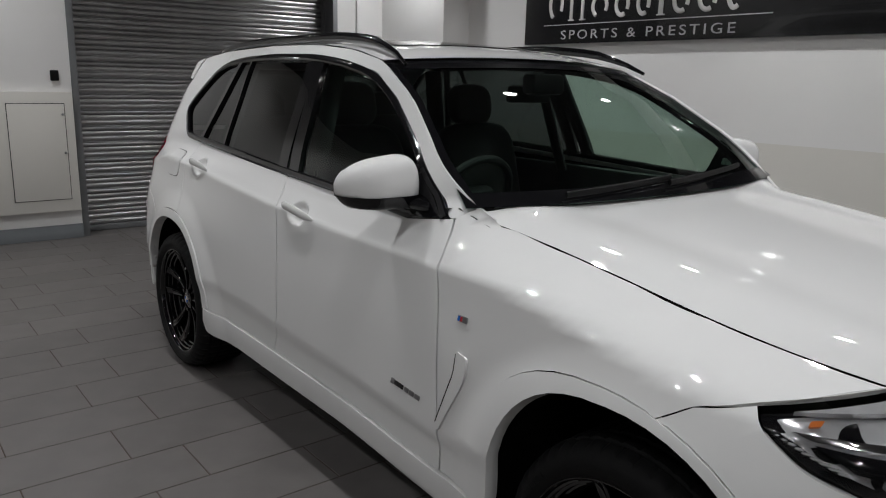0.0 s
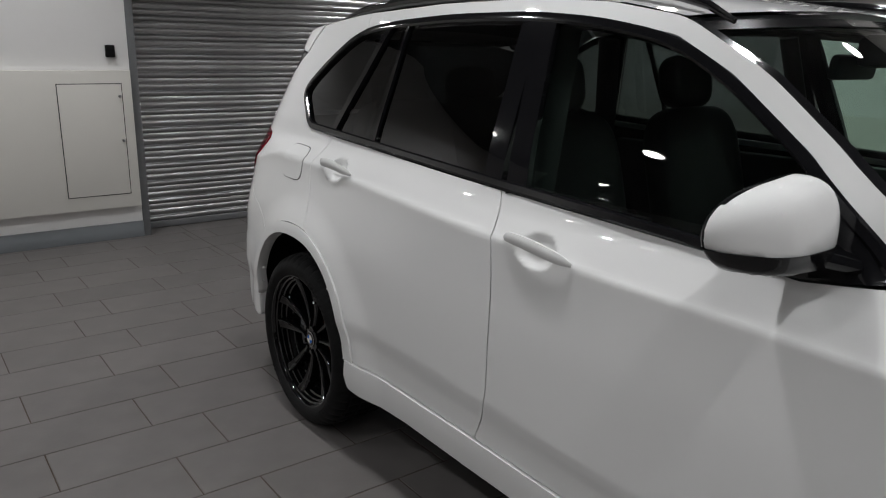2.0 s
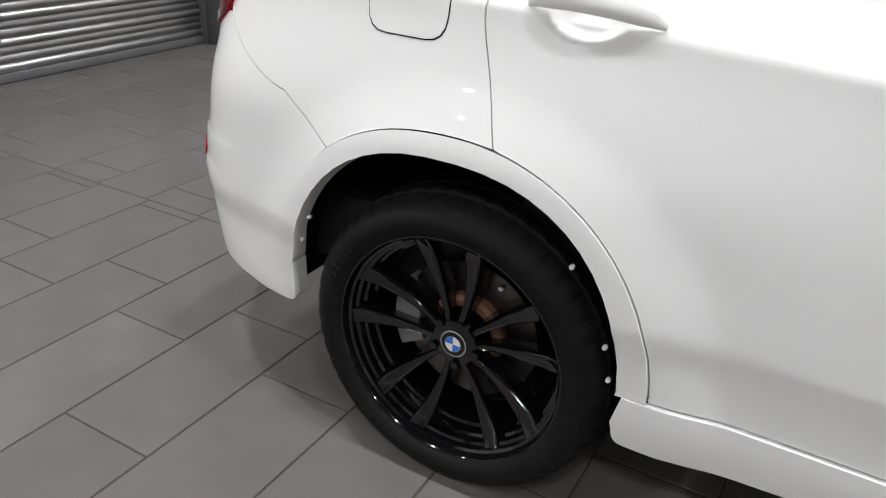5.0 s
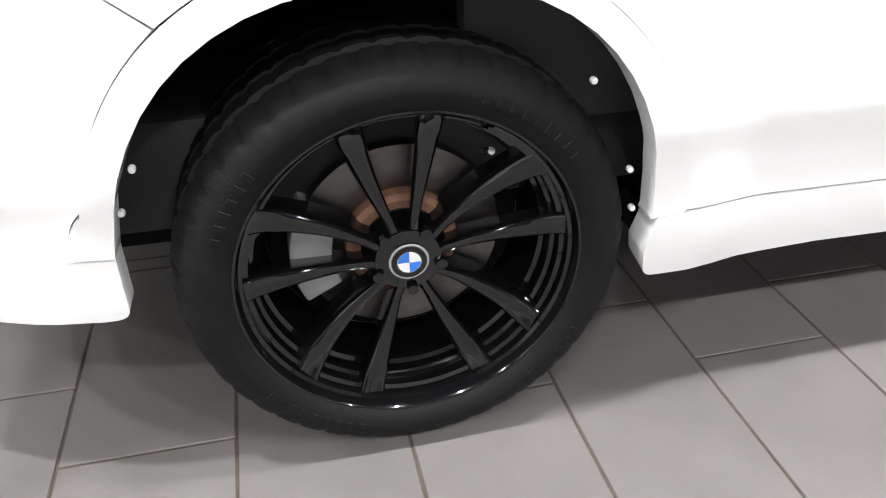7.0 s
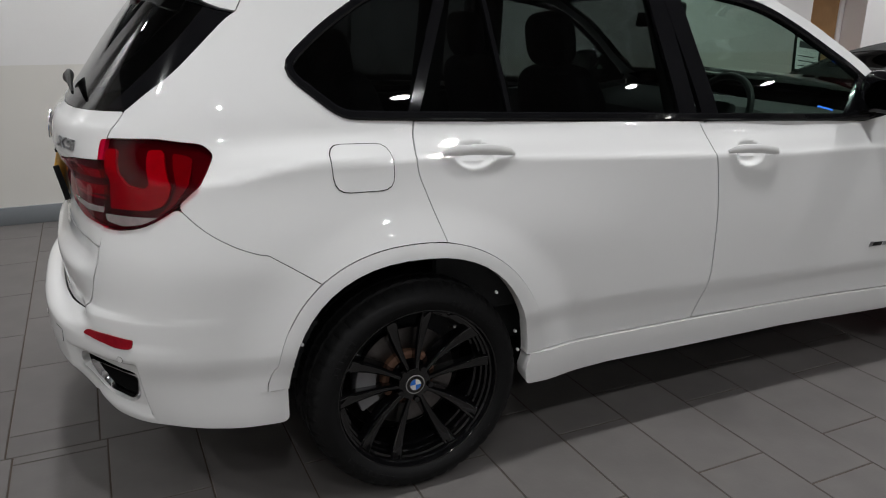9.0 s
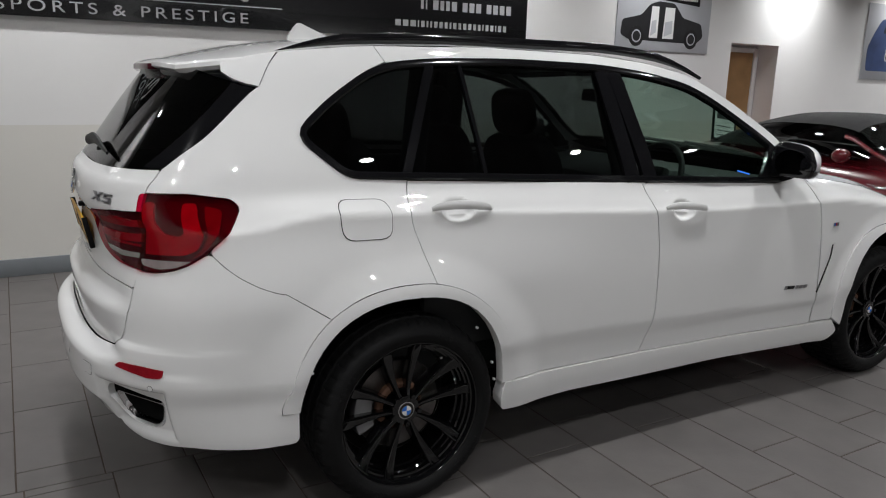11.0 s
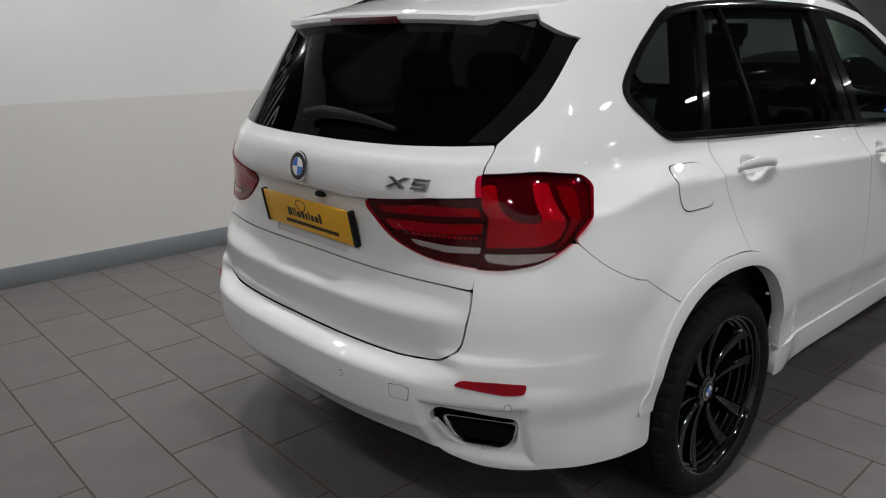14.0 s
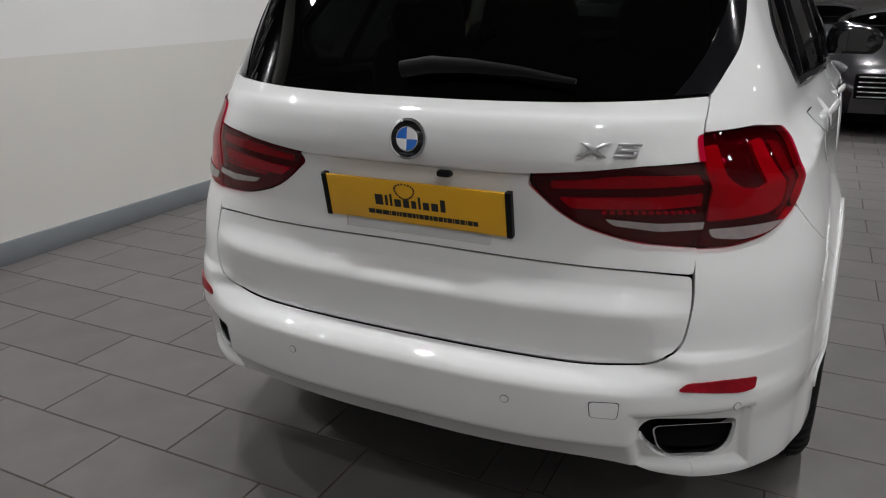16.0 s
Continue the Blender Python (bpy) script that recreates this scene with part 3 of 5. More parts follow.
# tail: tailgate in two halves, bumper, glass, lamps
def two_sided(right_pts):
    """The outline from the right half's points, listed from the middle top round to the middle bottom, and its mirror."""
    return right_pts + [(-2.7 - p[0],) + tuple(p[1:]) for p in reversed(right_pts)]
OUTER_LAMP = [(-.846, 1.176, .012), (-.655, 1.182, .03), (-.532, 1.168, .03), (-.510, 1.140, .02), (-.542, 1.082, .04), (-.630, 1.008, .06), (-.738, .954, .05), (-.852, .932, .02), (-.924, .933, .0)]
INNER_LAMP = [(-1.200, 1.082, .01), (-1.0, 1.110, .01), (-.852, 1.119, .0), (-.928, .934, .0), (-1.05, .940, .04), (-1.150, .975, .06), (-1.212, 1.058, .02)]
panel("tailgate", two_sided([(-1.30, 1.236, 0), (-1.10, 1.240, 0), (-.90, 1.247, .02), (-.806, 1.251, .01), (-.848, 1.122, 0), (-1.0, 1.113, .0), (-1.204, 1.086, .01), (-1.25, 1.082, 0)]), PAINT, car, res=.03, cuts=[(1, z) for z in (1.09, 1.10, 1.11, 1.12, 1.165, 1.175, 1.19, 1.20, 1.21, 1.22, 1.23)], label="white upper tailgate with overhanging grip edge")
panel("tailgate_recess", two_sided([(-1.25, 1.080, 0), (-1.206, 1.079, 0), (-1.216, 1.057, .02), (-1.153, .972, .06), (-1.05, .936, .04), (-.925, .930, 0), (-.932, .873, .01), (-1.17, .879, 0), (-1.34, .8845, 0)]), PAINT, car, res=.03)
panel("lower_tailgate", two_sided([(-1.34, .8800, 0), (-1.17, .8745, 0), (-.936, .868, .01), (-.934, .79, .05), (-.948, .710, .06), (-1.005, .664, .06), (-1.10, .655, .05), (-1.24, .656, 0)]), PAINT, car, res=.03, cuts=[(1, z) for z in (.764, .770, .775, .780, .785, .792, .80, .812, .825, .833, .84)])
panel("tail_inner_shell", two_sided([(-1.2, 1.22, 0), (-.80, 1.22, 0), (-.84, 1.1, 0), (-.90, .9, 0), (-.90, .66, 0), (-1.0, .62, 0), (-1.2, .60, 0)]), GAP, car, off=-.02, thick=.002, r=0)
def pipe_roll(s, z):
    """The bumper's skin rolls inward round each pipe opening."""
    s = max(s, -2.7 - s)
    d = max(abs(s + .889) - .115, abs(z - .470) - .065)
    return -.020 * ease(.034, .002, d) ** 2
PIPE_CUTS = [(1, z) for z in steps(.372, .578, 22) + [.593, .604, .612, .620, .626, .632, .638, .645, .672, .678, .684, .690, .696, .702, .710]] + [(0, s) for s in steps(-1.045, -.745, 30)] + [(0, -2.7 - s) for s in steps(-1.045, -.745, 30)]
panel("rear_bumper", two_sided([(-1.24, .652, 0), (-1.10, .651, .05), (-1.0, .660, .06), (-.944, .706, .06), (-.929, .79, .05), (-.928, .927, .0), (-.852, .929, .05), (-.736, .950, .06), (-.630, 1.0055, .02), (-.565, .9445, .05), (-.44, .8595, .02), (-.3115, .7725, 0), *[p for p in arch(*inset(OUTER_R, .0006), 3, 172, 48) if p[0] < -.320], (-.4596, .4585, 0), (-.424, .4585, 0), (-.424, .352, .02), (-.52, .345, .02), (-.70, .362, .03), (-.80, .358, .03), (-.8998, .361, 0), (-.8998, .402, 0), (-.835, .403, .03), (-.788, .430, .03), (-.770, .512, .03), (-.985, .538, .03), (-1.006, .512, .03), (-.987, .424, .03), (-.95, .402, .03), (-.9002, .402, 0), (-.9002, .361, 0), (-.99, .374, .05), (-1.06, .404, .05), (-1.14, .412, .03), (-1.30, .404, 0)]), PAINT, car, res=.035, thick=.045, dish=pipe_roll, cuts=PIPE_CUTS)
for flip in (False, True):
    f = dict(flip=flip)
    sgn = -1 if flip else 1
    # outer lamp
    lamp = panel("tail_lamp", OUTER_LAMP, LENS_DARK, car, "s", -.016, .03, label="red tail lamp with clear lower band", **f)
    panel("lens", OUTER_LAMP, REDLENS, lamp, "s", .006, .022, **f)
    panel("light_bar", [(-.838, 1.152, .012), (-.792, 1.156, .015), (-.812, 1.085, .02), (-.800, 1.058, .02), (-.735, 1.052, .02), (-.705, 1.072, .02), (-.684, 1.156, .012), (-.634, 1.158, .015), (-.640, 1.065, .03), (-.668, 1.014, .03), (-.725, .996, .02), (-.895, .986, .008), (-.884, 1.030, .01), (-.862, 1.090, .02)], LENS_RED, lamp, "s", -.006, .010, res=.02, **f)
    panel("light_edge", [(-.610, 1.150, .008), (-.556, 1.140, .02), (-.575, 1.085, .03), (-.645, 1.010, .03), (-.70, .985, .01), (-.66, 1.012, .03), (-.620, 1.070, .03)], LENS_MID, lamp, "s", -.008, .008, res=.02, **f)
    panel("clear_band", [(-.690, .980, .01), (-.90, .972, .01), (-.892, .952, .01), (-.82, .946, .02), (-.745, .958, .02)], LENS_CLEAR, lamp, "s", .0086, .002, res=.025, label="clear lens band", **f)
    # inner lamp on the tailgate
    lamp2 = panel("tailgate_lamp", INNER_LAMP, LENS_DARK, car, "s", -.016, .03, label="red lamp set in the tailgate", **f)
    panel("lens", INNER_LAMP, REDLENS, lamp2, "s", .004, .02, **f)
    for k in range(13):
        s0, z0 = -1.095 + .0145 * k, 1.001 + .0006 * k
        panel("light_dot", [(s0 + .0055 * math.cos(a), z0 + .0046 * math.sin(a), 0) for a in steps(0, 6.283, 8)[:-1]], LENS_RED, lamp2, "s", -.008, .003, r=0, **f)
    panel("light_bar", [(-1.18, 1.064, .005), (-.99, 1.084, .01), (-.88, 1.092, .0), (-.886, 1.070, .0), (-1.00, 1.060, .01), (-1.18, 1.048, .005)], LENS_RED, lamp2, "s", -.008, .008, res=.025, **f)
    panel("light_bar", [(-1.17, 1.030, .005), (-.99, 1.040, .01), (-.896, 1.048, 0), (-.902, 1.022, 0), (-1.0, 1.012, .01), (-1.15, 1.006, .005)], LENS_RED, lamp2, "s", -.008, .008, res=.025, **f)
    panel("clear_band", [(-1.095, .990, .005), (-1.0, .984, .005), (-.905, .988, 0), (-.91, .972, 0), (-1.0, .966, .005), (-1.08, .976, .005)], LENS_CLEAR, lamp2, "s", .0065, .002, res=.025, **f)
    panel("rear_reflector", [(-.940, .617, .01), (-.920, .634, .01), (-.835, .636, .02), (-.750, .630, .005), (-.757, .604, .015), (-.80, .600, .02)], REFLECTOR, car, "s", .004, .012, label="red bumper reflector", **f)
    # tailpipe: chrome ring, dark inside, recess
    panel("tailpipe_recess", [(-1.02, .56, 0), (-.76, .54, 0), (-.77, .39, 0), (-1.02, .40, 0)], GAP, car, "s", -.105, .002, r=0, **f)
    outl = rounded([(-.994, .518, .02), (-.778, .504, .02), (-.798, .438, .03), (-.835, .408, .03), (-.965, .410, .03), (-.985, .440, .03)], .02, 5)
    bm = bmesh.new()
    rows = []
    c0 = Vector((-.886, .462))
    for s, z in outl:
        row = []
        for u, h in ((.90, -.11), (.90, -.034), (.885, -.027), (.85, -.027), (.82, -.034), (.80, -.11)):
            q = c0 + (Vector((s, z)) - c0) * u
            n = (skin_normal(-.87, .47) + Vector((-1.2, 0, 0))).normalized()
            v = skin(q.x, q.y) + n * h
            row.append(bm.verts.new((v.x, other(v.y, sgn), v.z)))
        rows.append(row)
    for a, b in zip(rows, rows[1:] + rows[:1]):
        for j in range(5):
            bm.faces.new((a[j], b[j], b[j + 1], a[j + 1]))
    bmesh.ops.recalc_face_normals(bm, faces=bm.faces[:])
    part("exhaust_tip", bm, CHROME, car, "chrome exhaust tip")
    # parking sensors
    for s, z in ((-1.228, .566), (-.805, .565)):
        for rr, mt, o in ((.0100, GAP, .0006), (.0088, PAINT, .0012)):
            panel("parking_sensor", [(s + rr * (.62 if s < -1.1 else 1) * math.cos(a), z + rr * math.sin(a), 0) for a in steps(0, 6.283, 16)[:-1]], mt, car, "s", o, .001, r=0, **f)
panel("tow_cover", [(-1.101, .590), (-1.047, .592), (-1.050, .549), (-1.098, .549)], GAP, car, "s", .0006, .001, r=.008)
panel("tow_cover", [(-1.0995, .5885), (-1.0485, .5905), (-1.0515, .5505), (-1.0965, .5505)], PAINT, car, "s", .0015, .001, r=.008)
panel("rear_window", two_sided([(-1.30, 1.238, 0), (-1.10, 1.242, 0), (-.90, 1.249, .02), (-.812, 1.254, .03), (-.74, 1.302, .03), (-.662, 1.346, .04), (-.55, 1.436, .04), (-.448, 1.520, .0), (-.60, 1.545, 0), (-.85, 1.575, 0)]), REARGLASS, car, off=-.003, thick=.012, label="dark tinted rear window")
for flip in (False, True):
    panel("window_edge", [(-.80, 1.2575, 0), (-.735, 1.3015, .02), (-.659, 1.3455, .03), (-.55, 1.4345, .03), (-.452, 1.518, 0), (-.56, 1.535, 0), (-.66, 1.45, .05), (-.77, 1.36, .05), (-.90, 1.256, .0)], BLACKGLOSS, car, "s", -.001, .003, flip)

# roof, spoiler, fin, bonnet, windscreen
def roof_pt(x, v):
    """v from -1 (right edge) to 1."""
    ze = curve(ROOF_EDGE, x)
    ye = half_width(x, ze) if x > -.45 else half_width(-.45, ze) - .06 * ((-.45 - x) / .3) ** 2
    z = ze + (.040 - .012 * ease(-.2, -.75, x)) * (1 - abs(v) ** 2.4)
    fx = .12 * ease(.9, 1.55, x) * (1 - v * v)
    bx = -.022 * ease(-.3, -.7, x) * (1 - v * v)
    return Vector((x + fx + bx, CY + v * (ye + CY), z - .05 * ease(.9, 1.55, x) * (1 - v * v) * .3))
part("roof", grid_bm(roof_pt, steps(-.38, 1.55, 40), steps(-1, 1, 32)), PAINT, car)
roof_glass = grid_bm(lambda x, v: roof_pt(x, v) + Vector((0, 0, .004)), steps(.05, 1.28, 24), steps(-.74, .74, 20))
part("sunroof", roof_glass, BLACKGLOSS, car, "black glass panoramic sunroof")
sp = bmesh.new()
rows = []
for v in steps(-1, 1, 36):
    xe = -.668 + .03 * abs(v) ** 3 + .17 * max(0, abs(v) - .78) / .22
    top = [roof_pt(x, v) + Vector((0, 0, .001)) for x in steps(-.378, xe, 10)]
    last = top[-1]
    row = top + [last + Vector((-.012, 0, -.008)), last + Vector((-.014, 0, -.022)), last + Vector((.004, 0, -.034)), Vector((max(-.60, last.x + .03), last.y * .985, last.z - .036)), Vector((max(-.46, last.x + .05), last.y * .98, last.z - .03))]
    rows.append([sp.verts.new(p) for p in row])
for a, b in zip(rows, rows[1:]):
    for j in range(len(a) - 1):
        sp.faces.new((a[j], a[j + 1], b[j + 1], b[j]))
for r_ in (rows[0], rows[-1][::-1]):
    sp.faces.new(r_)
bmesh.ops.recalc_face_normals(sp, faces=sp.faces[:])
spoiler = part("roof_spoiler", sp, PAINT, car, "white roof spoiler over the rear window", angle=40)
zb = roof_pt(-.69, 0).z
part("brake_light", box_bm(-.716, -.67, -.15, .19, zb - .031, zb - .009, .004), LENS_DARK, spoiler, "dark red high brake light")
for flip in (False, True):
    panel("spoiler_side", [(-.366, 1.640, 0), (-.402, 1.60, .04), (-.4465, 1.5235, 0), (-.55, 1.545, 0), (-.64, 1.568, 0), (-.66, 1.598, 0), (-.55, 1.606, 0), (-.45, 1.625, 0)], PAINT, spoiler, "s", .004, .02, flip, r=0)
fin = bmesh.new()
rows = []
for i in range(13):
    u = i / 12
    x = .12 - .24 * u
    h = .075 * min(1, u * 1.15) ** 1.3 * (1 - .25 * max(0, u - .9) / .1)
    w = .032 * math.sin(math.pi * min(.97, .08 + u * .75)) ** .6 + .004
    zb = roof_pt(x, 0).z - .004
    rows.append([fin.verts.new((x + (.02 * u if k in (2, 3, 4) else 0), w * c, zb + h * q)) for k, (c, q) in enumerate(((-1, 0), (-.75, .35), (-.35, .85), (0, 1), (.35, .85), (.75, .35), (1, 0)))])
for a, b in zip(rows, rows[1:]):
    for j in range(6):
        fin.faces.new((a[j], a[j + 1], b[j + 1], b[j]))
fin.faces.new(rows[-1])
bmesh.ops.recalc_face_normals(fin, faces=fin.faces[:])
part("roof_aerial", fin, PAINT, car, "white shark-fin aerial", angle=60)

def hood_pt(x, v):
    zt = curve(HOOD_EDGE, x) - .003
    ye = (-shell(by_x(x, zt), zt)[1]) - .0050
    crown = .035 * (1 - abs(v) ** 2.2) + .014 * ease(.55, .80, abs(v)) * ease(1.0, .84, abs(v))
    back = -.04 * ease(2.7, 2.25, x) * (1 - v * v)
    return Vector((x + .16 * (1 - v * v) * ease(2.2, 3.5, x) + .04 * (1 - v * v), CY + v * (ye + CY), zt + crown * ease(3.6, 3.2, x) + .002))
part("bonnet", grid_bm(hood_pt, steps(2.245, 3.52, 36), steps(-1, 1, 40)), PAINT, car)
part("bonnet_underside", grid_bm(lambda x, v: hood_pt(x, v) - Vector((0, 0, .012)), steps(2.2, 3.5, 10), steps(-1.03, 1.03, 10)), GAP, car)

def screen_pt(u, v):
    k = u * (len(SCREEN_EDGE) - 1)
    i = min(int(k), len(SCREEN_EDGE) - 2)
    x = SCREEN_EDGE[i][0] + (SCREEN_EDGE[i + 1][0] - SCREEN_EDGE[i][0]) * (k - i)
    z = SCREEN_EDGE[i][1] + (SCREEN_EDGE[i + 1][1] - SCREEN_EDGE[i][1]) * (k - i)
    y = half_width(min(x, 2.15), z) - .004
    b = 1 - abs(v) ** 2.2
    return Vector((x + (.12 + .02 * u) * b - .012, CY + v * (y + CY), z - .008 + .025 * b * (1 - u) ))
part("windscreen", grid_bm(screen_pt, steps(0, 1, 20), steps(-1, 1, 28)), CLEARGLASS, car, "green-tinted windscreen")
for v0, v1 in ((-1, -.955), (.955, 1)):
    part("windscreen_trim", grid_bm(lambda u, v: screen_pt(u, v) + Vector((.004, 0, .003)), steps(0, 1, 20), (v0, v1)), BLACKGLOSS, car)
part("windscreen_band", grid_bm(lambda u, v: screen_pt(u, v) + Vector((.002, 0, .002)), (0, .03, .06), steps(-1, 1, 24)), BLACKGLOSS, car)
part("windscreen_base", grid_bm(lambda u, v: screen_pt(u, v) + Vector((.003, 0, .003)), (.90, .95, 1.0), steps(-1, 1, 24)), BLACKGLOSS, car)
cowl = grid_bm(lambda a, v: screen_pt(1, v) * (1 - a) + (hood_pt(2.26, v) - Vector((.0, 0, .03))) * a, steps(0, 1, 4), steps(-.97, .97, 24))
part("cowl", cowl, BLACKPLASTIC, car, "black plastic cowl")
for y0, y1, uu in ((-.05, .62, .93), (-.62, -.02, .96)):
    pts = [screen_pt(uu - .07 * t, y0 + (y1 - y0) * t) + Vector((.02, 0, .015)) for t in steps(0, 1, 8)]
    part("wiper", tube_bm(pts, .007, 8, .011), BLACKPLASTIC, car)

# front end
for flip in (False, True):
    f = dict(flip=flip)
    panel("front_bumper", [(by_x(3.03, .84), .855, 0), (by_x(3.10, .90), .902, 0), (by_x(3.20, .92), .925, 0), (by_x(3.225, .885), .885, .02), (by_x(3.305, .82), .820, .03), (by_x(3.42, .775), .772, .02), (4.149, .76, 0), (4.149, .28, 0), (by_x(3.37, .3), .30, .03), (by_x(3.35, .45), .45, 0)] + [(by_x(p[0], p[1]), p[1], 0) for p in OUT_F if p[0] > 3.04 and p[1] > .46], PAINT, car, "s", 0, .03, **f)
    hl = panel("headlamp", [(by_x(3.205, .927), .927, .005), (by_x(3.30, .945), .948, .02), (by_x(3.42, .955), .962, .03), (by_x(3.55, .93), .935, .02), (by_x(3.56, .8), .775, .02), (by_x(3.42, .775), .776, .02), (by_x(3.308, .825), .824, .03), (by_x(3.23, .888), .888, .02)], HEADGLASS, car, "s", .003, .01, label="clear headlamp with dark border and bright bowl", **f)
    panel("lamp_housing", [(by_x(3.207, .926), .926, .005), (by_x(3.42, .955), .961, .03), (by_x(3.55, .93), .934, .02), (by_x(3.56, .8), .776, .02), (by_x(3.42, .775), .777, .02), (by_x(3.308, .825), .825, .03), (by_x(3.23, .888), .889, .02)], BLACKGLOSS, hl, "s", -.030, .004, **f)
    panel("reflector_bowl", [(by_x(3.232, .918), .920, .01), (by_x(3.42, .945), .952, .02), (by_x(3.545, .925), .926, .02), (by_x(3.55, .82), .802, .02), (by_x(3.425, .80), .800, .02), (by_x(3.325, .84), .842, .02), (by_x(3.252, .893), .893, .02)], BOWL, hl, "s", -.022, .004, dish=lambda s, z: -.006 + .006 * math.sin(s * 48 + z * 30) * math.sin(z * 64), res=.010, label="bright metallised reflector bowl", **f)
    panel("lamp_trim", [(by_x(3.255, .922), .925, 0), (by_x(3.42, .945), .953, .0), (by_x(3.54, .925), .925, 0), (by_x(3.42, .925), .928, 0)], BOWL, hl, "s", -.006, .014, r=0, **f)
    panel("lamp_trim", [(by_x(3.27, .893), .896, 0), (by_x(3.43, .885), .886, .0), (by_x(3.43, .875), .874, 0), (by_x(3.30, .883), .885, 0)], CHROME, hl, "s", -.006, .014, r=0, **f)
    panel("inner_shade", [(by_x(3.31, .878), .878, 0), (by_x(3.425, .865), .866, .0), (by_x(3.425, .825), .826, 0), (by_x(3.38, .832), .833, 0)], BLACKGLOSS, hl, "s", -.010, .010, r=.003, **f)
    panel("side_marker", [(by_x(3.285, .913), .914, .003), (by_x(3.303, .915), .916, .003), (by_x(3.303, .907), .907, .003), (by_x(3.287, .905), .905, .003)], AMBER, hl, "s", -.005, .006, r=.002, label="small amber side marker", **f)
    for k in range(5):
        for i in range(9 - k):
            sx, sz = by_x(3.258 + .013 * i + .010 * k, .85), .884 - .0065 * k - .0068 * i
            panel("lens_facet", [(sx - .0042, sz), (sx, sz + .0026), (sx + .0042, sz), (sx, sz - .0026)], BOWL, hl, "s", -.006, .006, r=0, **f)
    for xx, rr in ((3.50, .044),):
        p = skin(by_x(xx, .875), .875)
        n = skin_normal(by_x(xx, .875), .875)
        q = p - n * .030
        side_y = -1 if flip else 1
        face = Matrix.Translation((q.x, other(q.y, side_y), q.z)) @ Vector((n.x, n.y * side_y, n.z)).to_track_quat("Z", "Y").to_matrix().to_4x4()
        ring = revolve_bm([(-.020, rr), (.012, rr * 1.06), (.016, rr), (.010, rr * .86), (-.012, rr * .80)], 36)
        ring.transform(face @ pose(0, 0, 0, 90))
        ring = part("projector", ring, CHROME, hl, "chrome-ringed projector")
        ball = bmesh.new()
        bmesh.ops.create_uvsphere(ball, u_segments=20, v_segments=12, radius=rr * .80, matrix=face @ Matrix.Translation((0, 0, -.012)) @ Matrix.Diagonal((1, 1, .5, 1)))
        part("projector_lens", ball, LENSBALL, ring)
    panel("divider", [(by_x(3.425, .91), .918, 0), (by_x(3.455, .91), .918, 0), (by_x(3.455, .80), .812, 0), (by_x(3.425, .80), .812, 0)], BOWL, hl, "s", -.006, .018, r=.004, **f)
    panel("grille", [(3.90, .90, .02), (4.12, .90, .02), (4.12, .66, .03), (3.92, .68, .03)], BLACKGLOSS, car, "s", .01, .05, **f)
part("grille_back", grid_bm(lambda s, z: skin(s, z) - skin_normal(s, z) * .05, steps(3.5, 4.149, 8), (.6, .8, .95)), GAP, car)

# door mirrors
for sgn in (1, -1):
    def mir(bm):
        if sgn < 0:
            bm.transform(MIRROR)
            bmesh.ops.reverse_faces(bm, faces=bm.faces[:])
        return bm
    def shell_bm(zlo, zhi, grow=0.):
        """A rounded housing: long across the car, blunt ahead, flat behind."""
        def fn(u, v):
            a = 2 * math.pi * u
            c, s_ = math.cos(a), math.sin(a)
            k = v
            rad = 0 if abs(k) >= 1 else (1 - k ** 2.7) ** .52 if k > 0 else (1 - abs(k) ** 5) ** .45
            y = -.995 - .130 * k
            xx = (.085 if c > 0 else .045) * abs(c) ** .75 * (1 if c > 0 else -1) * rad
            h = .090 * (1 - .16 * k)
            zz = h * abs(s_) ** .8 * (1 if s_ > 0 else -1) * rad
            zz = max(zz, -.062)
            return Vector((1.985 + xx * (1 + grow) - .04 * max(0, k) ** 2 , y, min(max(1.226 + zz * (1 + grow), zlo), zhi)))
        bm = grid_bm(fn, steps(0, 1, 40), [math.sin(a) for a in steps(-math.pi / 2, math.pi / 2, 24)])
        bmesh.ops.remove_doubles(bm, verts=bm.verts[:], dist=.0005)
        bmesh.ops.recalc_face_normals(bm, faces=bm.faces[:])
        return bm
    def two_tone(bm):
        for f in bm.faces:
            f.material_index = 1 if f.normal.x < -.05 else 0
        return bm
    housing = part("door_mirror", mir(two_tone(shell_bm(1.200, 1.4))), [PAINT, BLACKGLOSS], car, "white door mirror with gloss black base", angle=50)
    part("mirror_base_shell", mir(shell_bm(1.146, 1.201, .012)), BLACKGLOSS, housing, angle=50)
    part("mirror_arm", mir(tube_bm([(2.06, -.855, 1.165), (2.02, -.91, 1.18), (1.995, -.93, 1.19)], .05, 12, .022, taper=[1.1, .9, .9])), BLACKGLOSS, housing)
    gl_ = bmesh.new()
    gl_.faces.new([gl_.verts.new((1.9355, -.995 + .085 * math.cos(a) * (1 - .1 * math.cos(a)), 1.226 + .064 * max(-.75, math.sin(a)))) for a in steps(0, 2 * math.pi, 28)[:-1]])
    bmesh.ops.recalc_face_normals(gl_, faces=gl_.faces[:])
    part("mirror_glass", mir(gl_), MIRRORGLASS, housing, smooth=False)

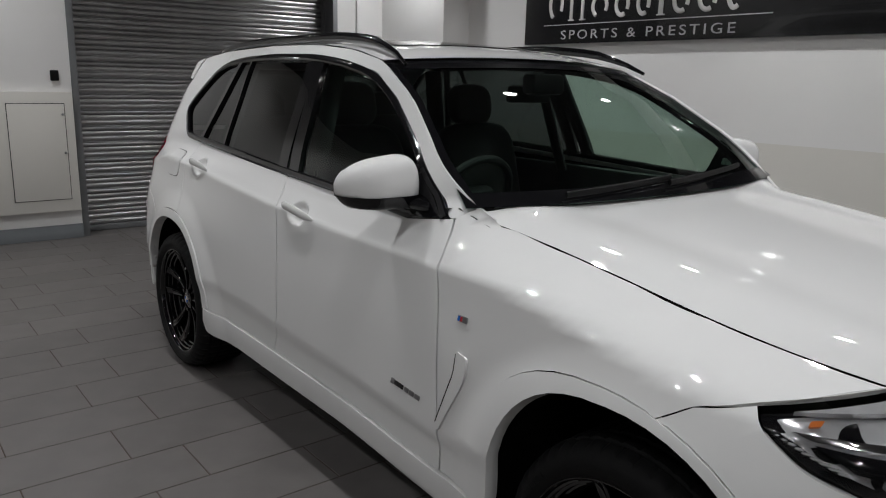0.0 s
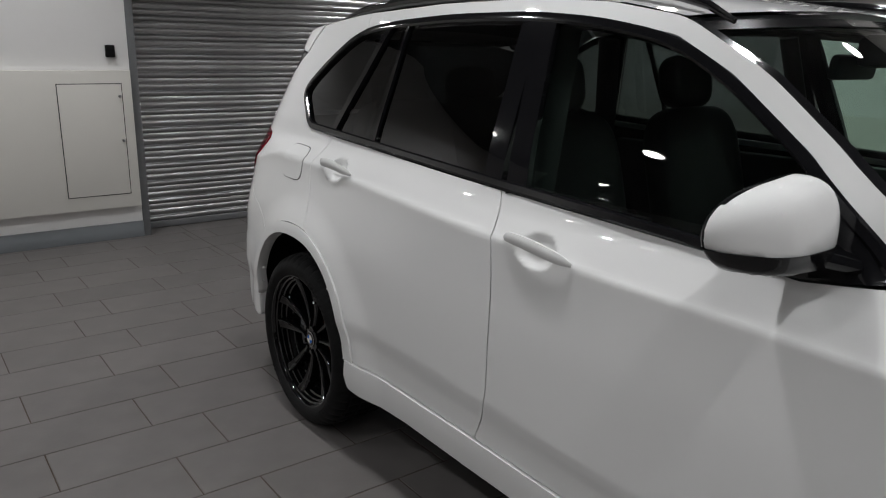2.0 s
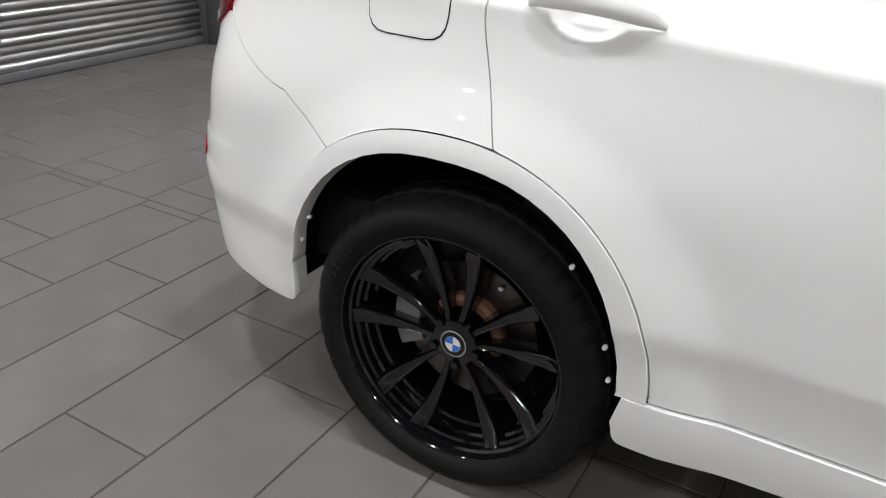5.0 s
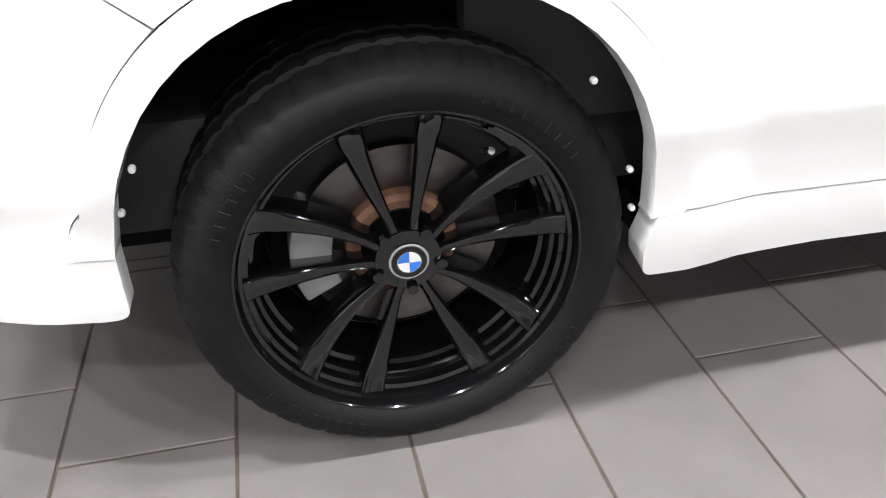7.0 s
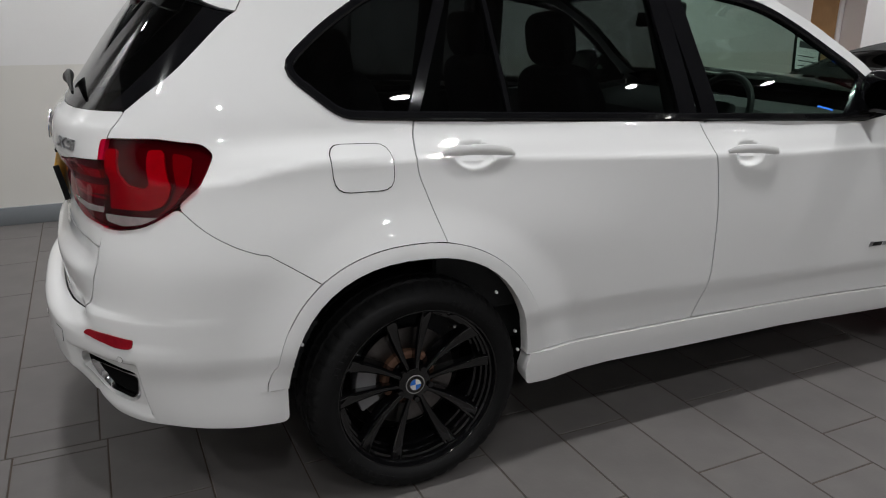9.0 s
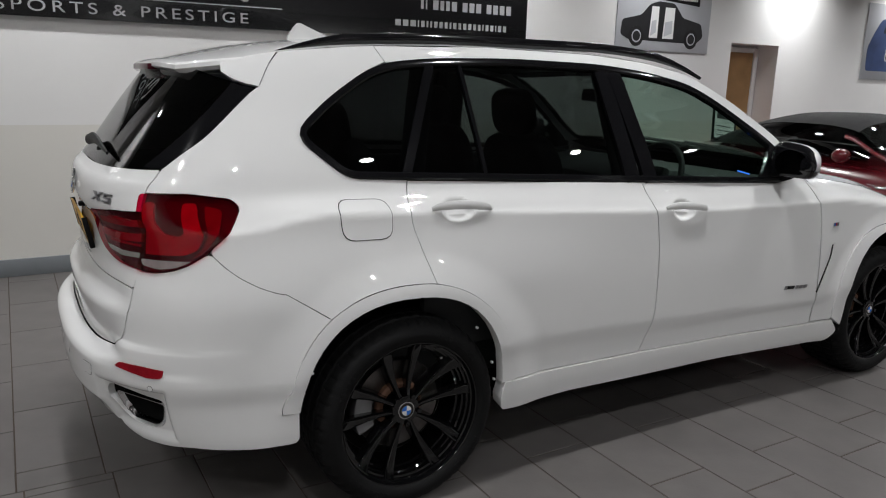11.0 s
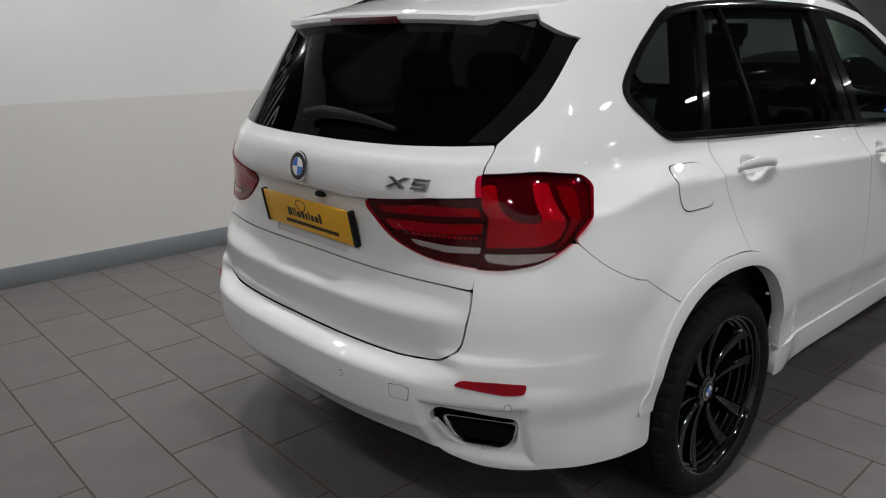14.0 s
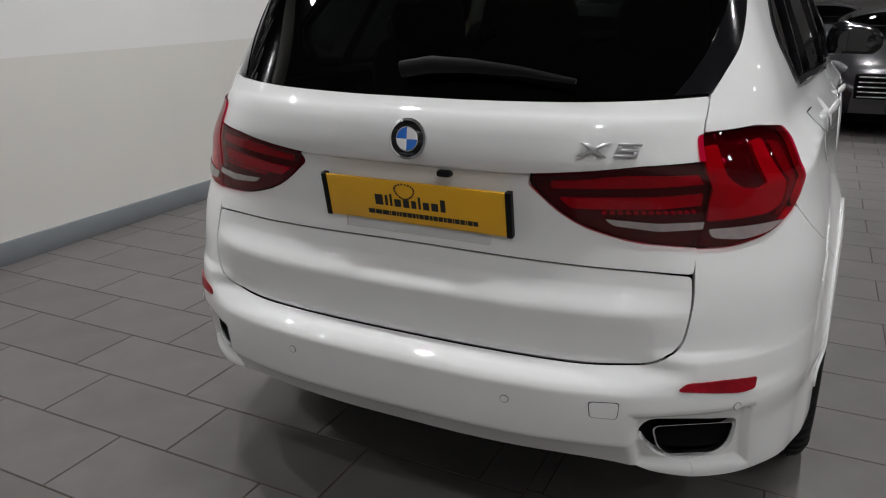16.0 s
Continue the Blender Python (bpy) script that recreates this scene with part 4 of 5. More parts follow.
# underbody
part("underbody", box_bm(-.60, 3.4, -.60, .60, .26, .36, .03), LINER, car)
# two wide plates added to stop lamplight reaching the floor underneath
part("underbody", box_bm(-.76, -.49, -.80, .80, .37, .40, .01), LINER, car)
part("underbody", box_bm(.50, 2.40, -.82, .82, .36, .39, .01), LINER, car)
part("sill_inner", box_bm(.45, 2.45, -.90, .90, .275, .36, .03), LINER, car)
part("rear_valance", box_bm(-.80, -.40, -.60, .60, .37, .46, .03), LINER, car)
part("mud_edge", box_bm(.34, .365, -.90, -.78, .24, .36, .006), LINER, car)

# badges on the tail
def badge(name, centre, normal, r, parent, label, flat=False):
    """A round enamel badge of black ring and four quarters, facing normal."""
    m = Matrix.Translation(centre) @ Vector(normal).to_track_quat("Z", "Y").to_matrix().to_4x4()
    base = part(name, cyl_bm(r, .008, m, 40, bevel=.002), CHROME, parent, label)
    under = parent if flat else base
    made = [base, part("black_ring", cyl_bm(r * .87, .0095, m, 40), BLACKGLOSS, under), part("inner_ring", cyl_bm(r * .60, .0105, m, 32), CHROME, under)]
    for q in range(4):
        pts = [(0, 0)] + [(r * .55 * math.cos(radians(a)), r * .55 * math.sin(radians(a))) for a in steps(q * 90, q * 90 + 90, 8)]
        made.append(part("badge_quarter", prism_bm(pts, .0062, m), BADGE_BLUE if q % 2 else BADGE_WHITE, under))
    return made


e0 = skin(-1.35, 1.146)
badge("tail_badge", e0 + Vector((-.005, -.020, 0)), skin_normal(-1.345, 1.146) * Vector((1, 0, 1)), .049, car, "round blue and white badge with black ring")
bx = skin(by_y(-.46, 1.146), 1.146)
nb = skin_normal(by_y(-.47, 1.146), 1.146)
mb = Matrix.Translation(bx + nb * .001) @ nb.to_track_quat("Z", "Y").to_matrix().to_4x4() @ Matrix.Diagonal((1.22, .74, 1, 1))
model = part("model_badge", prism_bm([(-.060, -.021), (-.046, -.021), (.006, .021), (-.010, .021)], .006, mb, .001), SATIN, car, "chrome model badge shapes")
part("badge_bar", prism_bm([(-.052, .021), (-.038, .021), (-.004, -.021), (-.019, -.021)], .007, mb, .001), SATIN, model)
for pts in ([(.016, .021), (.058, .021), (.056, .012), (.014, .012)], [(.014, .012), (.023, .012), (.021, -.001), (.012, -.001)], [(.012, .004), (.052, .004), (.050, -.005), (.010, -.005)], [(.042, -.004), (.051, -.004), (.048, -.021), (.039, -.021)], [(.008, -.012), (.047, -.012), (.045, -.021), (.006, -.021)]):
    part("badge_bar", prism_bm(pts, .006, mb, .001), SATIN, model)
# side badges on the right: tricolour on the wing, chrome script bars on the door
nm = skin_normal(2.39, .905)
mm = Matrix.Translation(skin(2.39, .905) + nm * .001) @ nm.to_track_quat("Z", "Y").to_matrix().to_4x4()
sidebadge = part("wing_badge", prism_bm([(-.022, -.009), (.020, -.009), (.022, .009), (-.018, .009)], .003, mm, .0006), SATIN, car, "small tricolour wing badge")
for k, mt in enumerate((BADGE_BLUE, BADGE_RED)):
    part("stripe", prism_bm([(-.019 + k * .010, -.007), (-.010 + k * .010, -.007), (-.007 + k * .010, .007), (-.016 + k * .010, .007)], .004, mm), mt, sidebadge)
nm = skin_normal(2.13, .608)
mm = Matrix.Translation(skin(2.13, .608) + nm * .001) @ nm.to_track_quat("Z", "Y").to_matrix().to_4x4() @ pose(0, 0, 0, 0, 0, -2)
script = part("door_script", prism_bm([(-.088, -.010), (-.070, -.010), (-.062, .010), (-.08, .010)], .003, mm, .0006), SATIN, car, "small chrome script bars")
for a, w in ((-.066, .05), (-.008, .022), (.020, .024), (.050, .026)):
    part("script_bar", prism_bm([(a, -.008), (a + w, -.008), (a + w + .004, .008), (a + .004, .008)], .003, mm, .0006), SATIN if a > -.02 else BLACKGLOSS, script)
# side air vent behind the front wheel
panel("wing_vent", [(2.372, .806, .01), (2.402, .796, .02), (2.396, .738, .03), (2.297, .556, .005), (2.287, .565, 0), (2.364, .742, .02)], BLACKGLOSS, car, "x", .003, .003, r=.005)
panel("vent_blade", [(2.380, .812, .01), (2.425, .80, .02), (2.418, .735, .03), (2.306, .545, .005), (2.292, .558, 0), (2.372, .742, .02)], PAINT, car, "x", .0065, .003, r=.005)
panel("vent_blade_front", [(2.402, .806, .01), (2.425, .80, .02), (2.418, .735, .03), (2.306, .545, .005), (2.300, .552, 0), (2.400, .742, .02)], PAINT, car, "x", .0055, .006, r=.005)

# number plate on the tail
px_, pz_ = -.970, .985
tilt = pose(px_, 0, pz_, 0, -11, 0)
plate = part("number_plate", box_bm(-.004, .004, -.247, .247, -.056, .056, .002), YELLOW, car, "yellow dealer plate with dark print bars")
plate.data.transform(tilt)
def on_plate(name, y0, y1, z0, z1, mt, d=.0006):
    o = part(name, box_bm(-.0042 - d, -.004, y0, y1, z0, z1), mt, plate)
    o.data.transform(tilt)
    return o
for y in (-.257, .242):
    o = part("plate_end", box_bm(-.006, .012, y, y + .015, -.058, .058, .002), BLACKPLASTIC, plate)
    o.data.transform(tilt)
# the mark is shown as plain bars of its letters' sizes
yy = .105
for w, h in ((.022, .028), (.007, .028), (.006, .032), (.018, .020), (.016, .020), (.013, .020), (.006, .032), (.016, .020), (.018, .020), (.013, .032)):
    on_plate("print_bar", yy - w, yy, -.012, -.012 + h, INK)
    yy -= w + .0065
yy = .128
for w in (.018, .018, .018, .004, .012, .006, .006, .012, .012, .009, .006, .012, .012, .008, .012, .012, .008, .012, .004, .012, .012, .004, .012, .012):
    on_plate("print_bar", yy - w, yy, -.038, -.026, INK)
    yy -= w + .002
leaf = bmesh.new()
for a in steps(0, 2 * math.pi, 22)[:-1]:
    y, z = .02 - .026 * math.cos(a) * (1 + .25 * math.sin(a)), .030 + .020 * math.sin(a)
    join(leaf, box_bm(-.0048, -.004, y - .0022, y + .0022, z - .0022, z + .0022))
o = part("print_leaf", leaf, INK, plate)
o.data.transform(tilt)
part("plate_backing", box_bm(px_ + .006, px_ + .02, -.20, .20, pz_ - .082, pz_ - .03, .003), HEADGLASS, plate)
part("camera_pod", box_bm(-.982, -.955, -.103, -.067, 1.060, 1.076, .006), BLACKPLASTIC, car)
# rear wiper
w0 = skin(by_y(.06, 1.30), 1.30) + Vector((-.03, 0, .01))
pts = [skin(by_y(y, z), z) + Vector((-.022, 0, .012)) for y, z in ((.055, 1.285), (-.02, 1.298), (-.12, 1.298), (-.24, 1.290), (-.37, 1.272))]
rw = part("rear_wiper", tube_bm(pts, .012, 10, .017, taper=[1.2, 1.25, 1.0, .7, .35]), BLACKPLASTIC, car, "black rear wiper")


# wheels
def spoke_bm(side):
    """One of a pair: slim at the hub, flaring to the rim, with a flat face, rolled edges and deep flanks."""
    bm = bmesh.new()
    rows = []
    for u in steps(0, 1, 16):
        r = .046 + (.272 - .046) * u
        off = side * (.0130 + .0530 * u + .0045 * math.sin(math.pi * u))
        w = .0085 + .0180 * u ** 1.2 + .003 * ease(.15, 0, u)
        y = -.080 - .026 * u + .018 * math.sin(math.pi * u ** .8) - .012 * ease(.80, 1, u)
        deep = .058 - .022 * u
        sec = ((-.9, deep), (-1, .016), (-.96, .008), (-.82, .0025), (-.62, 0), (-.4, .0022), (.4, .0022), (.62, 0), (.82, .0025), (.96, .008), (1, .016), (.9, deep))
        rows.append([bm.verts.new((off + w * c + side * d * .12, y + d, r)) for c, d in sec])
    for a, b in zip(rows, rows[1:]):
        for j in range(len(a) - 1):
            bm.faces.new((a[j], a[j + 1], b[j + 1], b[j]))
    bm.faces.new(rows[0])
    bm.faces.new(rows[-1][::-1])
    bmesh.ops.recalc_face_normals(bm, faces=bm.faces[:])
    return bm


TURN = -5.5


def wheel(m, label):
    w = new("wheel")
    w.parent = car
    w["label"] = label
    prof = [(-.125, .270), (-.138, .281), (-.146, .300), (-.147, .312), (-.141, .330), (-.130, .345), (-.118, .354), (-.095, .3615), (-.092, .355), (-.084, .355), (-.081, .364), (-.04, .3645), (-.037, .356), (-.028, .356), (-.025, .365), (.025, .365), (.028, .356), (.037, .356), (.04, .3645), (.081, .364), (.084, .355), (.092, .355), (.095, .3625), (.122, .359), (.134, .352), (.146, .338), (.152, .318), (.150, .300), (.138, .275), (.125, .262)]
    n = 232
    def notch(k, i):
        if k in (5, 6, 7) or k in (22, 23, 24):
            return -.0055 if i % 5 == 0 else 0
        if k in (10, 11, 14, 15, 18, 19):
            return -.004 if i % 5 == 2 else 0
        return .0008 if k in (2, 3) and (i // 29) % 2 else 0
    obs = [part("tyre", revolve_bm(prof, n, notch), RUBBER, w, "low-profile black tyre", angle=28)]
    rim = part("rim", revolve_bm([(-.123, .281), (-.131, .2805), (-.134, .277), (-.133, .273), (-.125, .269), (-.116, .2675), (-.112, .262), (-.098, .260), (-.095, .253), (-.078, .251), (-.074, .245), (-.05, .243), (-.046, .236), (-.03, .234), (.05, .226), (.12, .262)], 128), RIM, w, "gloss black alloy rim", angle=28)
    obs.append(rim)
    for k in range(5):
        for sd in (-1, 1):
            bm = spoke_bm(sd)
            bm.transform(pose(0, 0, 0, 0, 72 * k + TURN, 0))
            obs.append(part("spoke", bm, RIM, w, angle=55))
    obs.append(part("hub", join(cyl_bm(.044, .045, pose(0, -.060, 0, 90), 40, r2=.056, bevel=.004), cyl_bm(.072, .02, pose(0, -.030, 0, 90), 40)), RIM, w))
    for k in range(5):
        a = radians(72 * k + 54 - TURN)
        obs.append(part("wheel_bolt", cyl_bm(.010, .014, pose(.056 * math.cos(a), -.082, .056 * math.sin(a), 90), 6), RIM, w))
    obs += badge("centre_cap", Vector((0, -.083, 0)), (0, -1, 0), .034, w, "round blue and white centre cap", True)
    obs.append(part("brake_disc", revolve_bm([(-.008, .095), (-.010, .10), (-.010, .172), (-.002, .174), (.012, .174), (.012, .10)], 64), DISC, w, "bare steel brake disc"))
    obs.append(part("disc_bell", revolve_bm([(-.035, .02), (-.035, .085), (-.028, .094), (-.008, .097)], 48), RUST, w, "rusty disc bell"))
    arc = [(.188 * math.cos(radians(a)), .188 * math.sin(radians(a))) for a in steps(150, 208, 10)] + [(.118 * math.cos(radians(a)), .118 * math.sin(radians(a))) for a in steps(208, 150, 10)]
    cal = prism_bm(arc, .066, Matrix(((1, 0, 0, 0), (0, 0, 1, -.038), (0, 1, 0, 0), (0, 0, 0, 1))), .005)
    obs.append(part("caliper", cal, CALIPER, w, "bare metal brake caliper"))
    obs.append(part("hub_back", cyl_bm(.225, .02, pose(0, .06, 0, 90), 48), LINER, w))
    obs.append(part("valve", cyl_bm(.006, .03, pose(.118, -.112, .196, 68, 30, 0), 12, bevel=.001), CHROME, w))
    # raised moulding on the sidewall, in runs of short blocks
    for a0, count in ((20, 9), (118, 7), (200, 9), (292, 6)):
        for k in range(count):
            b = box_bm(-.0055, .0055, -.1482, -.143, .300, .318 if k % 3 else .315, .001, 1)
            b.transform(pose(0, 0, 0, 0, a0 + 4.1 * k, 0))
            obs.append(part("sidewall_mark", b, RUBBER, w, smooth=False))
    for o in obs:
        o.data.transform(m)
    return w


for ax in (0, D):
    wheel(pose(ax, -.825, .364), "gloss black alloy wheel with five pairs of spokes")
    wheel(pose(ax, .825, .364, 0, 0, 180), "gloss black alloy wheel with five pairs of spokes")


# cabin
def pillow_bm(a, b, c, e):
    """A soft padded block with half sizes a, b, c; e says how round it is."""
    def pw(v):
        return math.copysign(abs(v) ** e, v)
    bm = grid_bm(lambda u, v: Vector((a * pw(math.cos(v)) * pw(math.cos(u)), b * pw(math.cos(v)) * pw(math.sin(u)), c * pw(math.sin(v)))), steps(0, 2 * math.pi, 28), steps(-math.pi / 2, math.pi / 2, 16))
    bmesh.ops.remove_doubles(bm, verts=bm.verts[:], dist=.0005)
    bmesh.ops.recalc_face_normals(bm, faces=bm.faces[:])
    return bm


def seat(x, y, tall=True):
    s = part("seat", box_bm(x - .26, x + .26, y - .25, y + .25, .62, .80, .06, 3), LEATHER, car, "black leather seat")
    bk = pillow_bm(.075, .255, .33, .45)
    bk.transform(pose(0, 0, .31))
    bk.transform(pose(x - .24, y, .71, 0, -14, 0))
    part("backrest", bk, LEATHER, s)
    hr = pillow_bm(.055, .135, .105, .62)
    hr.transform(pose(0, 0, .10))
    hr.transform(pose(x - .40, y, 1.33 if tall else 1.27, 0, -10, 0))
    part("headrest", hr, LEATHER, s)
    for k in (-.06, .06):
        part("headrest_post", tube_bm([(x - .385, y + k, 1.26), (x - .395, y + k, 1.37)], .006, 8), CHROME, s)
    return s


seat(1.22, -.37)
seat(1.22, .37)
for y in (-.40, 0, .40):
    seat(.32, y, False)
part("cabin_floor", box_bm(-.80, 2.2, -.80, .80, .40, .60, .03), CABIN, car)
part("load_cover", box_bm(-.80, -.02, -.68, .68, 1.04, 1.06, .008), CABIN, car)
part("door_card", box_bm(.1, 2.1, -.845, -.80, .55, 1.125, .02), CABIN, car)
part("door_card", box_bm(.1, 2.1, .80, .845, .55, 1.125, .02), CABIN, car)
part("bulkhead", box_bm(2.15, 2.2, -.80, .80, .4, 1.12, .01), CABIN, car)
dash = bmesh.new()
rows = []
for y in steps(-.80, .80, 20):
    h = .035 * math.exp(-((y + .37) / .2) ** 2)
    rows.append([dash.verts.new((x, y, z)) for x, z in ((1.84, .80), (1.80, .92), (1.82, 1.04 + h), (1.88, 1.085 + h), (1.99, 1.10), (2.16, 1.125))])
for a, b in zip(rows, rows[1:]):
    for j in range(5):
        dash.faces.new((a[j], a[j + 1], b[j + 1], b[j]))
part("dashboard", dash, CABIN, car, "black dashboard")
# thin emissive blue bar beside the right-hand end of the dashboard
strip = tube_bm([(1.90, -.74, 1.165), (1.99, -.74, 1.145)], .004, 6)
part("door_light_strip", strip, STRIPBLUE, car, "thin glowing blue strip near the end of the dashboard")
tor = bmesh.new()
rows = []
for a in steps(0, 2 * math.pi, 40)[:-1]:
    rows.append([tor.verts.new((.016 * math.cos(b), (.178 + .016 * math.sin(b)) * math.cos(a), (.178 + .016 * math.sin(b)) * math.sin(a))) for b in steps(0, 2 * math.pi, 10)[:-1]])
for a, b in zip(rows, rows[1:] + rows[:1]):
    for j in range(10):
        tor.faces.new((a[j], a[(j + 1) % 10], b[(j + 1) % 10], b[j]))
join(tor, box_bm(-.02, .04, -.075, .075, -.07, .06, .025))
join(tor, box_bm(-.012, .012, -.17, .17, -.015, .015, .006))
join(tor, box_bm(-.012, .012, -.02, .02, -.17, 0, .006))
bmesh.ops.recalc_face_normals(tor, faces=tor.faces[:])
tor.transform(pose(1.71, -.37, 1.10, 0, 24, 0))
part("steering_wheel", tor, LEATHER, car, "black leather steering wheel")
mirror_in = box_bm(-.015, .015, -.12, .12, -.035, .035, .014)
mirror_in.transform(pose(1.62, 0, 1.50, 0, 8, 0))
part("rear_view_mirror", mirror_in, BLACKPLASTIC, car)
part("sensor_pod", box_bm(1.66, 1.74, -.09, .09, 1.50, 1.585, .02), BLACKPLASTIC, car)
part("headliner", grid_bm(lambda x, v: roof_pt(x, v * .97) - Vector((0, 0, .035)), steps(-.4, 1.45, 12), steps(-1, 1, 10)), CABIN, car)
for sgn in (1, -1):
    part("pillar_trim", tube_bm([(1.14, -.75 * sgn, 1.1), (1.08, -.60 * sgn, 1.60)], .05, 8, .02), CABIN, car)
    part("pillar_trim", tube_bm([(.11, -.70 * sgn, 1.15), (.22, -.57 * sgn, 1.60)], .05, 8, .02), CABIN, car)


# ---- the showroom ----
NY, WX, EX, SY = 3.23, -3.80, 16.0, -8.2


def wall_panel(name, x0, x1, y0, y1, z0, z1, mt, label, b=0.):
    return tagged(mesh_ob(name, box_bm(x0, x1, y0, y1, z0, z1, b), mt, smooth=bool(b)), label, "wall", kind="structure")


TONE = 1.145
# long wall behind the car, with a doorway
DX0, DX1, DH = 6.55, 7.44, 2.09
for k, (a, b, z0, z1, mt) in enumerate(((WX, DX0, 0, TONE, WALLCREAM), (WX, DX0, TONE, CEIL, WALLWHITE), (DX1, EX, 0, TONE, WALLWHITE), (DX1, EX, TONE, CEIL, WALLWHITE), (DX0, DX1, DH, CEIL, WALLWHITE))):
    wall_panel("wall_north", a, b, NY, NY + .25, z0, z1, mt, "painted plaster wall, white above a cream dado")
wall_panel("wall_recess", DX0 - .3, DX1 + .3, NY + .345, NY + .445, 0, CEIL, WALLWHITE, "white wall at the back of the doorway")
wall_panel("wall_recess_side", DX1, DX1 + .1, NY + .25, NY + .345, 0, CEIL, WALLWHITE, "white side of the doorway")
wall_panel("wall_recess_side", DX0 - .1, DX0, NY + .25, NY + .345, 0, CEIL, WALLWHITE, "white side of the doorway")
wall_panel("doorway_soffit", DX0, DX1, NY + .25, NY + .345, DH, DH + .1, WALLWHITE, "white soffit over the doorway")
dr = tagged(mesh_ob("door_1", box_bm(DX0 + .03, DX1 - .085, NY + .30, NY + .342, 0, 2.0, .004), WOOD), "light oak veneer door in a white frame", "door", kind="structure")
part("door_frame", box_bm(DX1 - .08, DX1 - .004, NY + .285, NY + .342, 0, 2.06, .004), WALLWHITE, dr)
part("door_head", box_bm(DX0 + .03, DX1 - .084, NY + .285, NY + .342, 2.005, 2.06, .004), WALLWHITE, dr)
part("door_handle", tube_bm([(DX1 - .16, NY + .30, 1.0), (DX1 - .16, NY + .25, 1.0), (DX1 - .28, NY + .25, 1.0)], .009, 8), SATIN, dr)
# pier in the corner
wall_panel("wall_pier", WX, -2.61, 2.875, NY - .002, 0, CEIL, WALLWHITE, "white plastered corner pier")
# shutter wall
SH0, SH1, SHH = -.50, 2.22, 2.75
wall_panel("wall_west", WX - .35, WX, SY, SH0 - .06, 0, CEIL, WALLWHITE, "white painted wall beside the shutter")
wall_panel("wall_west", WX - .35, WX, SH1 + .06, NY + .25, 0, CEIL, WALLWHITE, "white painted wall beside the shutter")
wall_panel("wall_west_head", WX - .35, WX, SH0 - .06, SH1 + .06, SHH, CEIL, WALLWHITE, "white wall over the shutter")
wall_panel("wall_reveal", WX, WX + .03, SH1 + .30, 2.87, 0, CEIL, WALLWHITE, "white wall step")
# skirting
for a in ((WX + .002, -2.60, 2.855, 2.873), (-2.608, -2.59, 2.873, NY - .02), (-2.59, DX0, NY - .02, NY - .001), (DX1, EX, NY - .02, NY - .001), (WX + .001, WX + .022, SY, SH0 - .06)):
    tagged(mesh_ob("baseboard", box_bm(*a, 0, .135, .004), SKIRT), "blue-grey painted skirting board", "skirting", kind="structure")
# east and south sides
wall_panel("wall_east", EX, EX + .2, SY, NY + .25, 0, CEIL, WALLWHITE, "white end wall")
wall_panel("wall_south", WX - .35, EX, SY - .2, SY, 0, CEIL, WALLWHITE, "white painted wall across the showroom")
tagged(mesh_ob("baseboard", box_bm(WX + .03, EX, SY + .001, SY + .02, 0, .135, .004), SKIRT), "blue-grey painted skirting board", "skirting", kind="structure")
tagged(mesh_ob("ceiling", box_bm(WX, EX, SY, NY, CEIL, CEIL + .2), CEILING, smooth=False), "dark plain ceiling with downlights", "ceiling", kind="structure")
for lx in LAMP_X:
    for ly in LAMP_Y:
        if (lx > 6 and ly < -4) or (ly == 1.1 and lx in (-2.9, 5.1)):
            continue
        d = tagged(mesh_ob("downlight", revolve_bm([(-.004, .078), (-.008, .085), (-.008, .10), (0, .104)], 32), SATIN), "round recessed ceiling downlight", "downlight", "ceiling downlights")
        ly = 2.9 if lx > 7 and ly > 2 else ly
        d.data.transform(pose(lx, ly, CEIL - .001, -90))
        part("lens", cyl_bm(.077, .003, pose(lx, ly, CEIL - .003), 32), LED, d, "glowing lens")

# roller shutter: curved slats between steel guides
shutter = new("roller_shutter")
tagged(shutter, "closed galvanised steel roller shutter with curved slats", "shutter")
PITCH = .155
slat = bmesh.new()
rows = []
for z, x in ((0, 0), (.004, .009), (.012, .017), (.022, .0215), (.032, .0215), (.042, .017), (.050, .009), (.055, 0), (.060, .002), (.070, .0065), (.082, .0085), (.094, .0065), (.103, .002), (.107, -.001), (.113, .003), (.124, .0065), (.136, .0065), (.147, .003), (.155, 0)):
    rows.append([slat.verts.new((x, y, z)) for y in (SH0, SH1)])
for a, b in zip(rows, rows[1:]):
    slat.faces.new((a[0], a[1], b[1], b[0]))
slat.normal_update()
if sum(f.normal.x for f in slat.faces) < 0:
    bmesh.ops.reverse_faces(slat, faces=slat.faces[:])
first = part("slat", slat, STEEL, shutter, angle=80)
first.location = (WX - .25, 0, .06)
for i in range(1, 18):
    o = new("slat", first.data)
    o.parent = shutter
    o.location = (WX - .25, 0, .06 + PITCH * i)
part("bottom_bar", box_bm(WX - .26, WX - .225, SH0, SH1, .004, .062, .004), STEELFRAME, shutter)
for y in (SH0 - .06, SH1 - .02):
    part("guide_rail", box_bm(WX - .30, WX - .19, y, y + .08, 0, SHH, .004), STEELFRAME, shutter)
for y in (SH0 - .058, SH1):
    part("jamb", box_bm(WX - .19, WX + .006, y, y + .058, 0, SHH, .003), STEELFRAME, shutter)
part("shutter_back", box_bm(WX - .36, WX - .30, SH0 - .06, SH1 + .06, 0, SHH), STEELFRAME, shutter)

